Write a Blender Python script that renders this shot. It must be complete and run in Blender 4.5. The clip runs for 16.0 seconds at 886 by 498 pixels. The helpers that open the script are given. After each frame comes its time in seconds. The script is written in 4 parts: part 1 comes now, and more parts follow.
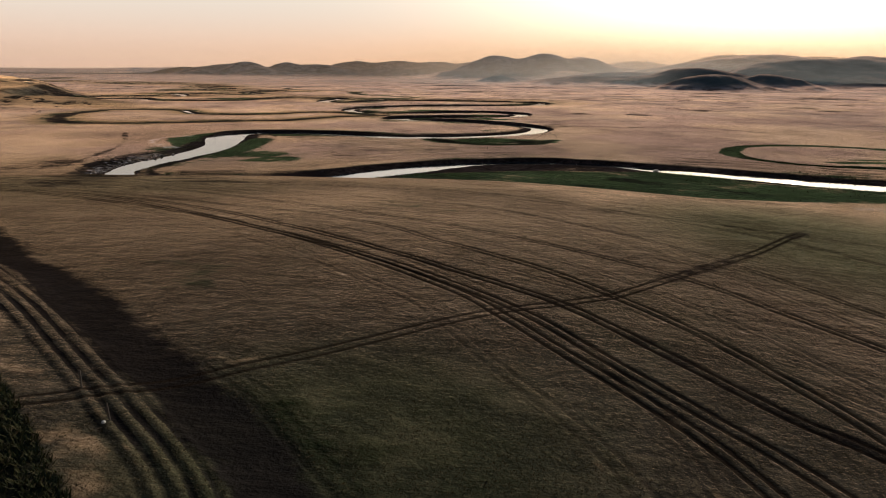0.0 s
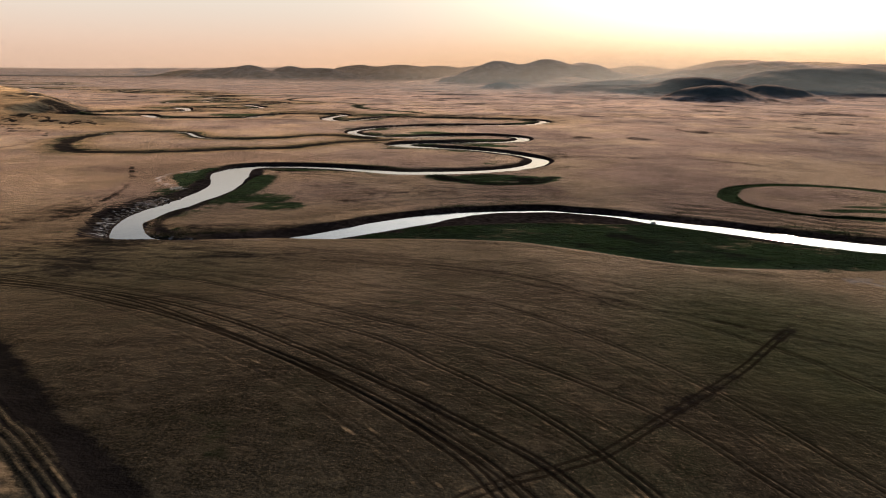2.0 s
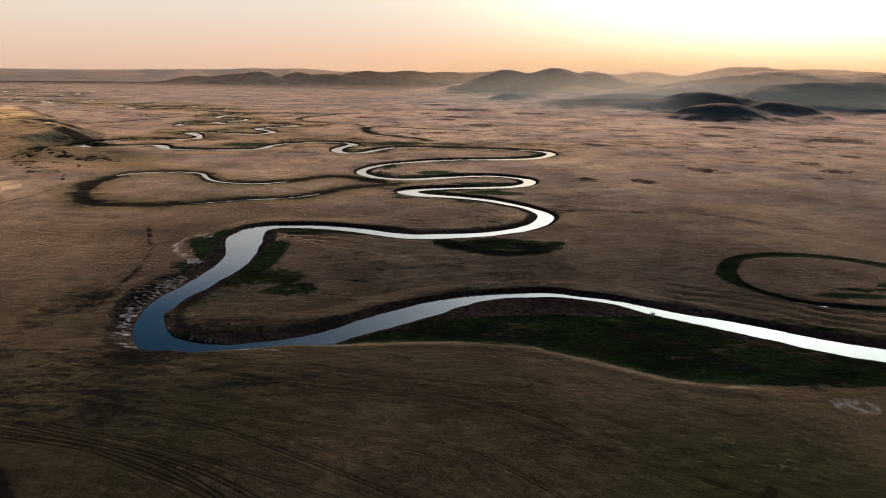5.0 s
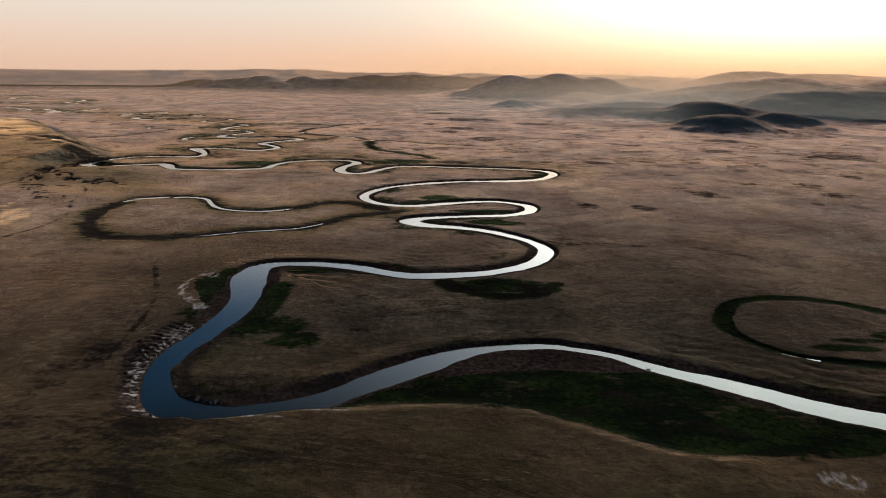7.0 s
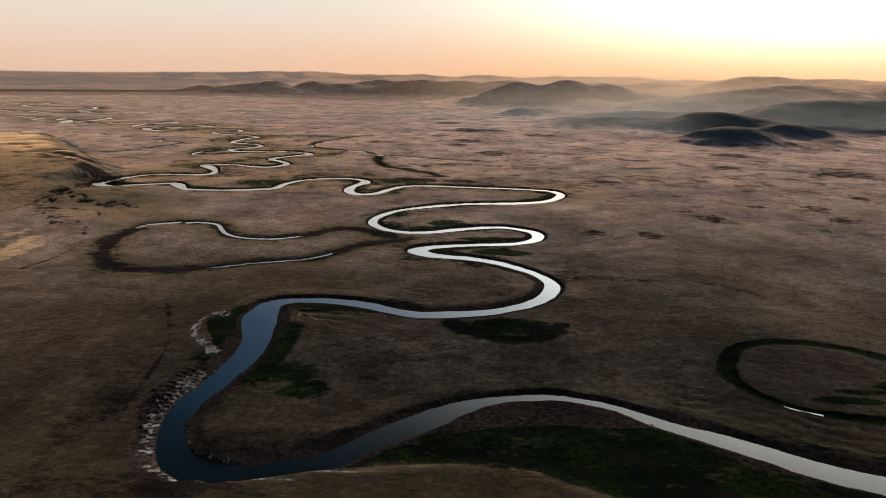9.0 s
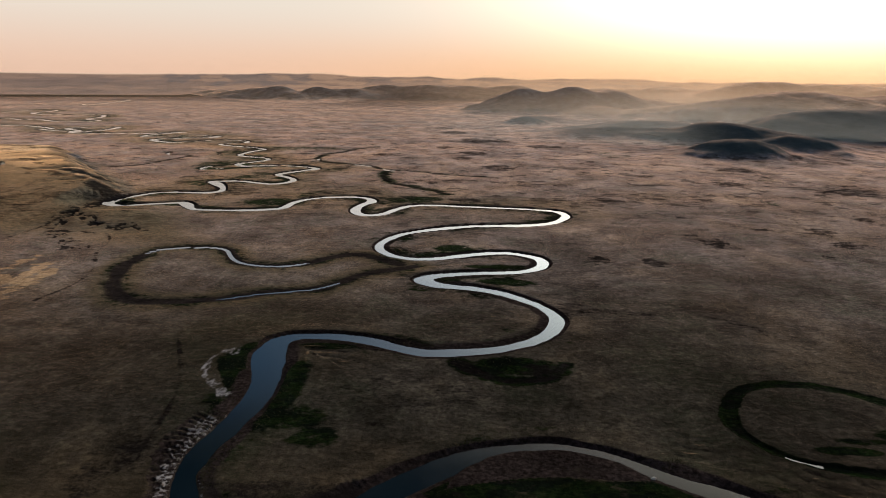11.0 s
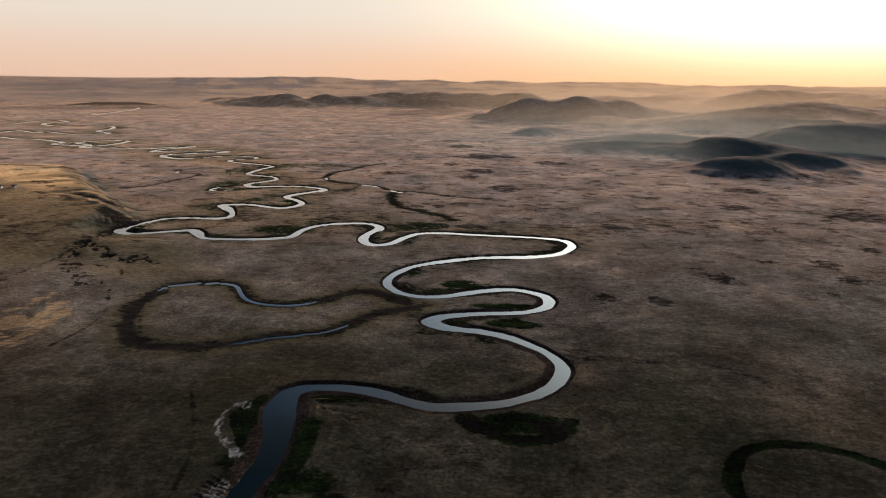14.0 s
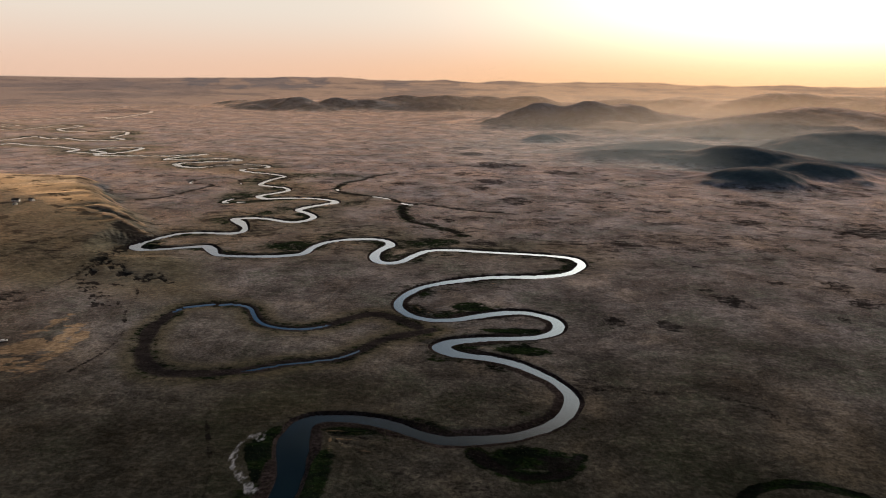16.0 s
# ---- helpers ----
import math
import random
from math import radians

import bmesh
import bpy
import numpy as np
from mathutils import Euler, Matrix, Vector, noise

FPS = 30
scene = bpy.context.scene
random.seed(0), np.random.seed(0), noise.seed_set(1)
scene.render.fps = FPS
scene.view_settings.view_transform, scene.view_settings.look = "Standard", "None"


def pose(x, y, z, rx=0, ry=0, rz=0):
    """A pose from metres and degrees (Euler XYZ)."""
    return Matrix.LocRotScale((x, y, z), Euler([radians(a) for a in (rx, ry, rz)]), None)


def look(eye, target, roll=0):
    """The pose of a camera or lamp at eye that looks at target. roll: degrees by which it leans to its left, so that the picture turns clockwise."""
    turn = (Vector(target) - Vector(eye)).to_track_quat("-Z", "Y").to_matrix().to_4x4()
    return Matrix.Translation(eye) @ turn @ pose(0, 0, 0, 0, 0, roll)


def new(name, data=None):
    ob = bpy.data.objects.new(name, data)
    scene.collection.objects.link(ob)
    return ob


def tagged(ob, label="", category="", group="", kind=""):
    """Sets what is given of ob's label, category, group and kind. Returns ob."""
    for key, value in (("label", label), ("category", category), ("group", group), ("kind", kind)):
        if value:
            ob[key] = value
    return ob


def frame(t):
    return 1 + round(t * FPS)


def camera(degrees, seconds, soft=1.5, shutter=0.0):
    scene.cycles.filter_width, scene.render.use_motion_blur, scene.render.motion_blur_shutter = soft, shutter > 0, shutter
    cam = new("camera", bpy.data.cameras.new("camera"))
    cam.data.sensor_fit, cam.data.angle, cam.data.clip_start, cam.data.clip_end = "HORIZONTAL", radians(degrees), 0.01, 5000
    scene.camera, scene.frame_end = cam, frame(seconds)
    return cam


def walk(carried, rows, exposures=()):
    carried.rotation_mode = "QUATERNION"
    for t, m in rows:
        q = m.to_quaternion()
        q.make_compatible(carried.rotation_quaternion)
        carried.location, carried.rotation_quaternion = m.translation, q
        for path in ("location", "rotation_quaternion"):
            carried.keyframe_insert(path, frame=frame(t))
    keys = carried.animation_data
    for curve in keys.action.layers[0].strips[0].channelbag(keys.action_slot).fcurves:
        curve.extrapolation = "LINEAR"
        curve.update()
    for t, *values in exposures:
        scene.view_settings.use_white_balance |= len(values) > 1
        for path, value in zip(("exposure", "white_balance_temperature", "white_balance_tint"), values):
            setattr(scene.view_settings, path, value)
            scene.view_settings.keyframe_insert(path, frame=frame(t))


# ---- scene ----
cam = camera(70.0, 16.0, soft=1.0)
# seconds; eye in metres over the river's water; yaw, pitch and roll in degrees
PATH = [
    (0, -0.00, -0.00, 29.46, 0.00, -15.62, 0.59),
    (0.5, 0.02, 0.14, 32.33, 0.04, -15.60, 0.64),
    (1, 0.07, 0.24, 35.96, 0.07, -15.58, 0.69),
    (1.5, 0.10, 0.28, 40.44, 0.11, -15.54, 0.74),
    (2, 0.02, 0.36, 45.30, 0.18, -15.49, 0.78),
    (2.5, 0.16, 0.33, 50.22, 0.28, -15.44, 0.82),
    (3, 0.18, 0.39, 55.18, 0.41, -15.40, 0.84),
    (3.5, -0.09, 0.15, 60.35, 0.55, -15.38, 0.86),
    (4, -0.51, -0.11, 65.53, 0.69, -15.37, 0.87),
    (6.5, 0.22, 0.11, 89.88, 1.04, -15.33, 0.92),
    (7, 0.53, 0.35, 94.83, 1.19, -15.29, 0.93),
    (7.5, 0.48, 0.56, 99.70, 1.38, -15.25, 0.94),
    (8, 0.25, 0.69, 104.55, 1.58, -15.21, 0.95),
    (8.5, 0.24, 0.79, 109.26, 1.77, -15.17, 0.95),
    (9, 0.31, 0.91, 114.08, 1.93, -15.13, 0.95),
    (11.5, -0.88, 1.33, 138.02, 2.52, -14.89, 0.98),
    (12, -1.33, 1.69, 142.61, 2.64, -14.84, 0.98),
    (12.5, -1.79, 1.98, 147.25, 2.76, -14.79, 0.99),
    (13, -1.99, 2.21, 151.92, 2.85, -14.74, 0.98),
    (13.5, -2.07, 2.36, 156.52, 2.92, -14.71, 0.97),
    (14, -1.89, 2.46, 161.21, 2.99, -14.69, 0.95),
    (14.5, -1.86, 2.44, 165.94, 3.12, -14.68, 0.94),
    (15, -2.29, 2.39, 170.77, 3.37, -14.67, 0.95),
    (15.5, -2.71, 2.33, 175.67, 3.65, -14.67, 0.96),
    (16, -2.72, 2.32, 180.44, 3.92, -14.68, 0.97),
]


def eye_pose(x, y, z, yaw, pitch, roll):
    """A camera at that eye, turned by yaw to its left, pitched up and rolled."""
    return Matrix.Translation((x, y, z)) @ Matrix.Rotation(radians(yaw), 4, "Z") @ Matrix.Rotation(radians(90 + pitch), 4, "X") @ Matrix.Rotation(radians(roll), 4, "Z")


walk(cam, [(t, eye_pose(*row)) for t, *row in PATH])

# ---- sky, sun ----
SUN_AZIMUTH, SUN_HEIGHT = 29.0, 12.0  # degrees to the right of the +y axis, degrees over the horizon
sun_way = Vector((math.sin(radians(SUN_AZIMUTH)) * math.cos(radians(SUN_HEIGHT)), math.cos(radians(SUN_AZIMUTH)) * math.cos(radians(SUN_HEIGHT)), math.sin(radians(SUN_HEIGHT))))

sun = new("sun", bpy.data.lights.new("sun", "SUN"))
sun.data.energy, sun.data.angle, sun.data.color = 2.6, radians(1.0), (1.0, 0.78, 0.56)
sun.matrix_world = look(sun_way * 100, (0, 0, 0))

world = bpy.data.worlds.new("evening_sky")
world.use_nodes = True
scene.world = world


class Nodes:
    """A short way to write a node tree."""

    def __init__(self, tree):
        self.tree = tree
        tree.nodes.clear()

    def put(self, kind):
        return self.tree.nodes.new(kind)

    def feed(self, socket, value):
        if isinstance(value, bpy.types.NodeSocket):
            self.tree.links.new(value, socket)
        elif isinstance(value, (tuple, list)) and len(value) == 3 and socket.type == "RGBA":
            socket.default_value = (*value, 1)
        else:
            socket.default_value = value

    def math(self, op, a, b=0.0, clamp=False):
        n = self.put("ShaderNodeMath")
        n.operation, n.use_clamp = op, clamp
        self.feed(n.inputs[0], a), self.feed(n.inputs[1], b)
        return n.outputs[0]

    def ramp(self, x, lo, hi):
        n = self.put("ShaderNodeMapRange")
        n.interpolation_type = "SMOOTHSTEP"
        self.feed(n.inputs[0], x), self.feed(n.inputs[1], lo), self.feed(n.inputs[2], hi)
        return n.outputs[0]

    def mix(self, f, a, b, blend="MIX"):
        n = self.put("ShaderNodeMix")
        n.data_type, n.blend_type = "RGBA", blend
        self.feed(n.inputs[0], f), self.feed(n.inputs[6], a), self.feed(n.inputs[7], b)
        return n.outputs[2]

    def noise(self, vector, scale, detail=4.0, rough=0.55, stretch=None):
        if stretch:
            m = self.put("ShaderNodeMapping")
            self.feed(m.inputs[0], vector)
            m.inputs[3].default_value = stretch
            vector = m.outputs[0]
        n = self.put("ShaderNodeTexNoise")
        self.feed(n.inputs["Vector"], vector)
        n.inputs["Scale"].default_value, n.inputs["Detail"].default_value, n.inputs["Roughness"].default_value = scale, detail, rough
        return n.outputs["Fac"]


def build_sky():
    n = Nodes(world.node_tree)
    way = n.put("ShaderNodeTexCoord").outputs["Generated"]
    split = n.put("ShaderNodeSeparateXYZ")
    n.feed(split.inputs[0], way)
    up = split.outputs[2]
    dot = n.put("ShaderNodeVectorMath")
    dot.operation = "DOT_PRODUCT"
    n.feed(dot.inputs[0], way)
    dot.inputs[1].default_value = sun_way
    near = n.math("MAXIMUM", dot.outputs["Value"], 0.0)
    clear = n.put("ShaderNodeTexSky")
    clear.sky_type, clear.sun_disc, clear.altitude, clear.dust_density = "NISHITA", False, 700.0, 4.0
    clear.sun_elevation, clear.sun_rotation = radians(SUN_HEIGHT), radians(SUN_AZIMUTH)
    blue = n.mix(1.0, clear.outputs[0], (0.011, 0.058, 0.100), "MULTIPLY")
    # higher sky darkened so that steeply seen water stays dark
    blue = n.mix(n.ramp(up, 0.42, 0.515), blue, n.mix(0.95, blue, (0, 0, 0)))
    # evening haze: pink at the horizon, cream above it, thinning towards the zenith
    low = n.mix(n.math("POWER", near, 4.0), (0.84, 0.57, 0.43), (1.0, 0.53, 0.25))
    haze = n.mix(n.ramp(up, 0.0, 0.11), low, (0.84, 0.745, 0.64))
    sky = n.mix(n.ramp(up, 0.15, 0.34), haze, blue)
    glow = n.mix(n.math("POWER", near, 9.0), (0, 0, 0), n.mix(n.ramp(up, 0.28, 0.48), (0.52, 0.36, 0.19), (0.06, 0.06, 0.06)))
    glow = n.mix(n.ramp(up, 0.0, 0.14), n.mix(0.5, glow, (0, 0, 0)), glow)
    sky = n.mix(1.0, sky, glow, "ADD")
    # unseen bright sky above the view, added so that the river mirrors it white
    veil = n.mix(n.math("MULTIPLY", n.math("POWER", near, 8.0), n.math("MULTIPLY", n.ramp(up, 0.17, 0.28), n.ramp(up, 0.58, 0.44))), (0, 0, 0), (3.1, 3.05, 2.9))
    sky = n.mix(1.0, sky, veil, "ADD")
    bank = n.mix(n.math("MULTIPLY", n.math("POWER", near, 2.5), n.math("MULTIPLY", n.ramp(up, 0.12, 0.20), n.ramp(up, 0.36, 0.24))), (0, 0, 0), (1.5, 1.45, 1.38))
    sky = n.mix(1.0, sky, bank, "ADD")
    halo = n.mix(n.math("POWER", near, 20.0), (0, 0, 0), (2.6, 2.15, 1.45))
    halo = n.mix(n.ramp(up, 0.0, 0.16), n.mix(0.93, halo, (0, 0, 0)), halo)
    sky = n.mix(1.0, sky, halo, "ADD")
    # backdrop past the sheet: the plain and last ridges, haze and sunward glow painted in
    ridge = n.math("MULTIPLY", n.math("ADD", n.math("MULTIPLY", n.noise(way, 9.0, 5, 0.5, (1, 1, 0.0)), 0.020), -0.0062), n.ramp(split.outputs[0], -0.52, -0.30))
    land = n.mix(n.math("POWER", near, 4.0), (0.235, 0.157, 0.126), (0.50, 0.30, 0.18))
    band = n.noise(way, 5.0, 5, 0.6, (1, 1, 26.0))
    land = n.mix(n.math("MULTIPLY", n.ramp(band, 0.46, 0.58), 0.6), land, (0.13, 0.10, 0.095))
    line = n.noise(way, 26.0, 6, 0.65, (1, 1, 11.0))
    land = n.mix(n.math("MULTIPLY", n.ramp(line, 0.50, 0.62), 0.45), land, (0.085, 0.066, 0.066))
    knoll = n.math("MULTIPLY", n.ramp(n.noise(way, 13.0, 5, 0.55, (1, 1, 3.5)), 0.49, 0.55), n.math("MULTIPLY", n.ramp(up, -0.021, -0.012), n.ramp(split.outputs[0], -0.54, -0.44)))
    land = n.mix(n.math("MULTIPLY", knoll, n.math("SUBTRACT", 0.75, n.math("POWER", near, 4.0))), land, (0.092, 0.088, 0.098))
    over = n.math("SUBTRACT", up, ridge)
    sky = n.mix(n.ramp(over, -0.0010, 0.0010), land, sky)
    back = n.put("ShaderNodeBackground")
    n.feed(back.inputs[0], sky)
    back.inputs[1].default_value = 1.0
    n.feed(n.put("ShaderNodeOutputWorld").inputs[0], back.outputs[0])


build_sky()

# ---- materials ----
def material(name):
    m = bpy.data.materials.new(name)
    m.use_nodes = True
    return m, Nodes(m.node_tree)


def finish(n, colour, rough, bump=None, strength=0.4, distance=0.1, **sockets):
    p = n.put("ShaderNodeBsdfPrincipled")
    n.feed(p.inputs["Base Color"], colour), n.feed(p.inputs["Roughness"], rough)
    for key, value in sockets.items():
        n.feed(p.inputs[key.replace("_", " ")], value)
    if bump is not None:
        b = n.put("ShaderNodeBump")
        b.inputs["Strength"].default_value, b.inputs["Distance"].default_value = strength, distance
        n.feed(b.inputs["Height"], bump)
        n.feed(p.inputs["Normal"], b.outputs[0])
    n.feed(n.put("ShaderNodeOutputMaterial").inputs[0], p.outputs[0])


def steppe():
    """Dry steppe grass, with green marsh, mud, salt crust, wheel ruts and mown strips by the masks of the sheet."""
    m, n = material("steppe")
    place = n.put("ShaderNodeNewGeometry").outputs["Position"]
    one, two = n.put("ShaderNodeVertexColor"), n.put("ShaderNodeVertexColor")
    one.layer_name, two.layer_name = "cover", "wear"
    a, b = n.put("ShaderNodeSeparateColor"), n.put("ShaderNodeSeparateColor")
    n.feed(a.inputs[0], one.outputs[0]), n.feed(b.inputs[0], two.outputs[0])
    green, mud, salt = a.outputs
    rut, straw_lit, dark = b.outputs
    olive, hill_shade = one.outputs["Alpha"], two.outputs["Alpha"]
    big = n.noise(place, 0.005, 7, 0.56, (1, 1.3, 1))
    tint = n.noise(place, 0.011, 7, 0.58, (1.2, 1, 1))
    mid = n.noise(place, 0.040, 8, 0.66, (1, 1.25, 1))
    streak = n.noise(place, 0.16, 7, 0.66, (1, 1.7, 1))
    comb = n.noise(place, 0.10, 5, 0.6, (0.5, 3.5, 1))
    small = n.noise(place, 0.55, 5, 0.7)
    fine = n.noise(place, 3.0, 4, 0.72)
    dry = n.mix(n.ramp(big, 0.36, 0.62), (0.054, 0.054, 0.047), (0.110, 0.100, 0.080))
    dry = n.mix(n.math("MULTIPLY", n.ramp(tint, 0.48, 0.60), 0.8), dry, (0.046, 0.058, 0.036))
    dry = n.mix(n.math("MULTIPLY", n.ramp(tint, 0.47, 0.36), 0.75), dry, (0.175, 0.142, 0.098))
    dry = n.mix(n.math("MULTIPLY", n.ramp(mid, 0.50, 0.60), 0.75), dry, (0.034, 0.032, 0.029))
    dry = n.mix(n.math("MULTIPLY", n.ramp(streak, 0.50, 0.62), 0.55), dry, (0.165, 0.143, 0.112))
    dry = n.mix(n.math("MULTIPLY", n.ramp(small, 0.46, 0.60), 0.55), dry, (0.030, 0.028, 0.021))
    dry = n.mix(n.math("MULTIPLY", n.ramp(fine, 0.46, 0.60), 0.5), dry, (0.17, 0.145, 0.105))
    turf = n.mix(n.ramp(streak, 0.40, 0.62), (0.056, 0.046, 0.023), (0.112, 0.087, 0.043))
    span = n.put("ShaderNodeSeparateXYZ")
    n.feed(span.inputs[0], place)
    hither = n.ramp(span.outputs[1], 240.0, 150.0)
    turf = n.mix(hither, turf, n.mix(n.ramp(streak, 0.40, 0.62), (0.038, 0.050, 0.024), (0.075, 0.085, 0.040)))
    dry = n.mix(n.math("MULTIPLY", olive, 0.85), dry, turf)
    # the plain over the river, painted paler and bluer with distance for haze
    south = n.put("ShaderNodeSeparateXYZ")
    n.feed(south.inputs[0], place)
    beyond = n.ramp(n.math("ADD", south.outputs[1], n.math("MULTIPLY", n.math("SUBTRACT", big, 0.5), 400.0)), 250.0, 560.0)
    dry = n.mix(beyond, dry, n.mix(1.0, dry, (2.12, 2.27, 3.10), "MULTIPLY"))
    west = n.ramp(n.math("ADD", south.outputs[0], n.math("MULTIPLY", n.math("SUBTRACT", tint, 0.5), 500.0)), 80.0, -320.0)
    dry = n.mix(west, dry, n.mix(1.0, dry, (0.92, 0.95, 0.95), "MULTIPLY"))
    # second step of the painted haze, bluer still
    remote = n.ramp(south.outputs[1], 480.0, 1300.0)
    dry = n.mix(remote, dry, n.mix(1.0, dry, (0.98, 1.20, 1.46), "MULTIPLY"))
    # near ground painted darker, for the dimmer lower part of the view
    near_dim = n.ramp(south.outputs[1], 24.0, 60.0)
    dry = n.mix(near_dim, dry, n.mix(n.ramp(south.outputs[1], 420.0, 250.0), dry, n.mix(1.0, dry, n.mix(hither, (0.70, 0.75, 0.84), (0.72, 0.66, 0.62)), "MULTIPLY")))
    # hills toned dark blue in the colour, for their shaded, hazy sides
    shade_blue = n.mix(n.ramp(mid, 0.40, 0.62), (0.053, 0.094, 0.116), (0.078, 0.120, 0.144))
    dry = n.mix(n.math("MULTIPLY", hill_shade, 0.92), dry, shade_blue)
    wet = n.mix(n.ramp(small, 0.40, 0.60), (0.006, 0.013, 0.006), (0.016, 0.030, 0.012))
    wet = n.mix(n.math("MULTIPLY", n.ramp(streak, 0.50, 0.66), 0.5), wet, (0.034, 0.038, 0.020))
    wet = n.mix(n.math("MULTIPLY", n.ramp(n.noise(place, 0.055, 6, 0.62, (0.7, 1.6, 1)), 0.44, 0.56), 0.85), wet, (0.006, 0.009, 0.008))
    ragged = n.math("ADD", n.math("ADD", green, n.math("MULTIPLY", n.math("SUBTRACT", mid, 0.5), 1.6)), n.math("MULTIPLY", n.math("SUBTRACT", streak, 0.5), 1.8))
    lush = n.ramp(ragged, 0.28, 0.72)
    colour = n.mix(lush, dry, wet)
    pale = n.ramp(n.math("ADD", n.math("ADD", straw_lit, n.math("MULTIPLY", n.math("SUBTRACT", small, 0.5), 0.8)), n.math("MULTIPLY", n.math("SUBTRACT", comb, 0.5), 1.8)), 0.40, 0.85)
    pale = n.math("MULTIPLY", pale, n.ramp(straw_lit, 0.02, 0.25))
    colour = n.mix(n.math("MULTIPLY", pale, 0.85), colour, (0.40, 0.29, 0.19))
    soil = n.mix(n.ramp(small, 0.35, 0.7), (0.018, 0.015, 0.016), (0.066, 0.054, 0.056))
    bare = n.ramp(n.math("ADD", mud, n.math("MULTIPLY", n.math("SUBTRACT", small, 0.5), 0.6)), 0.35, 0.65)
    colour = n.mix(bare, colour, soil)
    dark_cover = n.ramp(n.math("ADD", n.math("ADD", dark, n.math("MULTIPLY", n.math("SUBTRACT", small, 0.5), 1.0)), n.math("MULTIPLY", n.math("SUBTRACT", n.noise(place, 0.09, 7, 0.68, (0.7, 1.5, 1)), 0.5), 2.2)), 0.22, 0.80)
    dark_cover = n.math("MULTIPLY", dark_cover, n.ramp(dark, 0.02, 0.2))
    colour = n.mix(n.math("MULTIPLY", dark_cover, 0.90), colour, (0.016, 0.014, 0.016))
    far = n.put("ShaderNodeSeparateXYZ")
    n.feed(far.inputs[0], place)
    pock = n.math("MULTIPLY", n.ramp(n.noise(place, 0.028, 8, 0.68, (1, 1.3, 1)), 0.555, 0.60), n.math("MULTIPLY", n.ramp(far.outputs[1], 380.0, 800.0), n.math("SUBTRACT", 1.0, hill_shade)))
    colour = n.mix(n.math("MULTIPLY", pock, 0.68), colour, (0.024, 0.020, 0.020))
    dark_cover = n.math("MAXIMUM", dark_cover, n.math("MULTIPLY", pock, 0.8))
    wheel = n.ramp(n.math("ADD", rut, n.math("MULTIPLY", n.math("SUBTRACT", fine, 0.5), 0.6)), 0.2, 0.8)
    colour = n.mix(n.math("MULTIPLY", wheel, 0.85), colour, (0.022, 0.016, 0.013))
    crust = n.ramp(n.math("ADD", salt, n.math("MULTIPLY", n.math("SUBTRACT", n.noise(place, 0.16, 7, 0.62, (2.2, 1, 1)), 0.5), 2.4)), 0.42, 0.95)
    crust = n.math("MULTIPLY", crust, n.ramp(salt, 0.05, 0.3))
    colour = n.mix(crust, colour, n.mix(n.ramp(small, 0.42, 0.62), (0.40, 0.40, 0.44), (0.20, 0.20, 0.23)))
    # worn, lush and trodden patches from hill-wide down to a stride
    patch = n.math("ADD", 0.66, n.math("MULTIPLY", n.ramp(n.noise(place, 0.015, 7, 0.56, (1.3, 1, 1)), 0.38, 0.64), 0.62))
    patch = n.math("MULTIPLY", patch, n.math("ADD", 0.80, n.math("MULTIPLY", n.ramp(n.noise(place, 0.09, 6, 0.70, (1, 1.15, 1)), 0.40, 0.62), 0.40)))
    patch = n.math("MULTIPLY", patch, n.math("ADD", 0.76, n.math("MULTIPLY", n.ramp(n.noise(place, 0.42, 5, 0.7), 0.42, 0.60), 0.46)))
    patch = n.math("MULTIPLY", patch, 0.81)
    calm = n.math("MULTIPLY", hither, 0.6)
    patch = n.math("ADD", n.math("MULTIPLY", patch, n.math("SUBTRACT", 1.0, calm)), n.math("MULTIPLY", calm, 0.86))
    tone = n.put("ShaderNodeCombineColor")
    for socket, share in zip(tone.inputs, (1.06, 0.99, 0.95)):
        n.feed(socket, n.math("MULTIPLY", patch, share))
    colour = n.mix(n.math("MULTIPLY", n.math("SUBTRACT", 1.0, crust), n.math("SUBTRACT", 1.0, n.math("MULTIPLY", n.math("MAXIMUM", olive, hill_shade), 0.6))), colour, tone.outputs[0], "MULTIPLY")
    height = n.math("ADD", n.math("ADD", n.math("MULTIPLY", fine, 0.25), small), n.math("MULTIPLY", streak, 1.2))
    # dry blades catch the low light, and their sheen stands in for haze; mud, marsh and ruts have none
    bladed = n.math("MULTIPLY", n.math("SUBTRACT", 1.0, n.math("MAXIMUM", bare, n.math("MULTIPLY", n.math("MAXIMUM", dark_cover, wheel), 0.94))), n.math("SUBTRACT", 1.0, n.math("MULTIPLY", lush, 0.5)))
    bladed = n.math("MULTIPLY", bladed, n.math("SUBTRACT", 1.0, n.math("MULTIPLY", n.math("MAXIMUM", n.math("MULTIPLY", hill_shade, 0.78), n.math("MULTIPLY", olive, 0.55)), 0.85)))
    thick = n.math("ADD", n.math("MULTIPLY", n.ramp(big, 0.62, 0.38), 0.30), n.math("MULTIPLY", n.ramp(tint, 0.58, 0.40), 0.28))
    thick = n.math("ADD", thick, n.math("ADD", n.math("MULTIPLY", n.ramp(mid, 0.58, 0.44), 0.16), n.math("MULTIPLY", pale, 0.7)))
    gleam = n.mix(n.ramp(tint, 0.42, 0.58), (0.93, 0.67, 0.50), (0.93, 0.64, 0.55))
    gleam = n.mix(hither, gleam, (1.0, 0.70, 0.45))
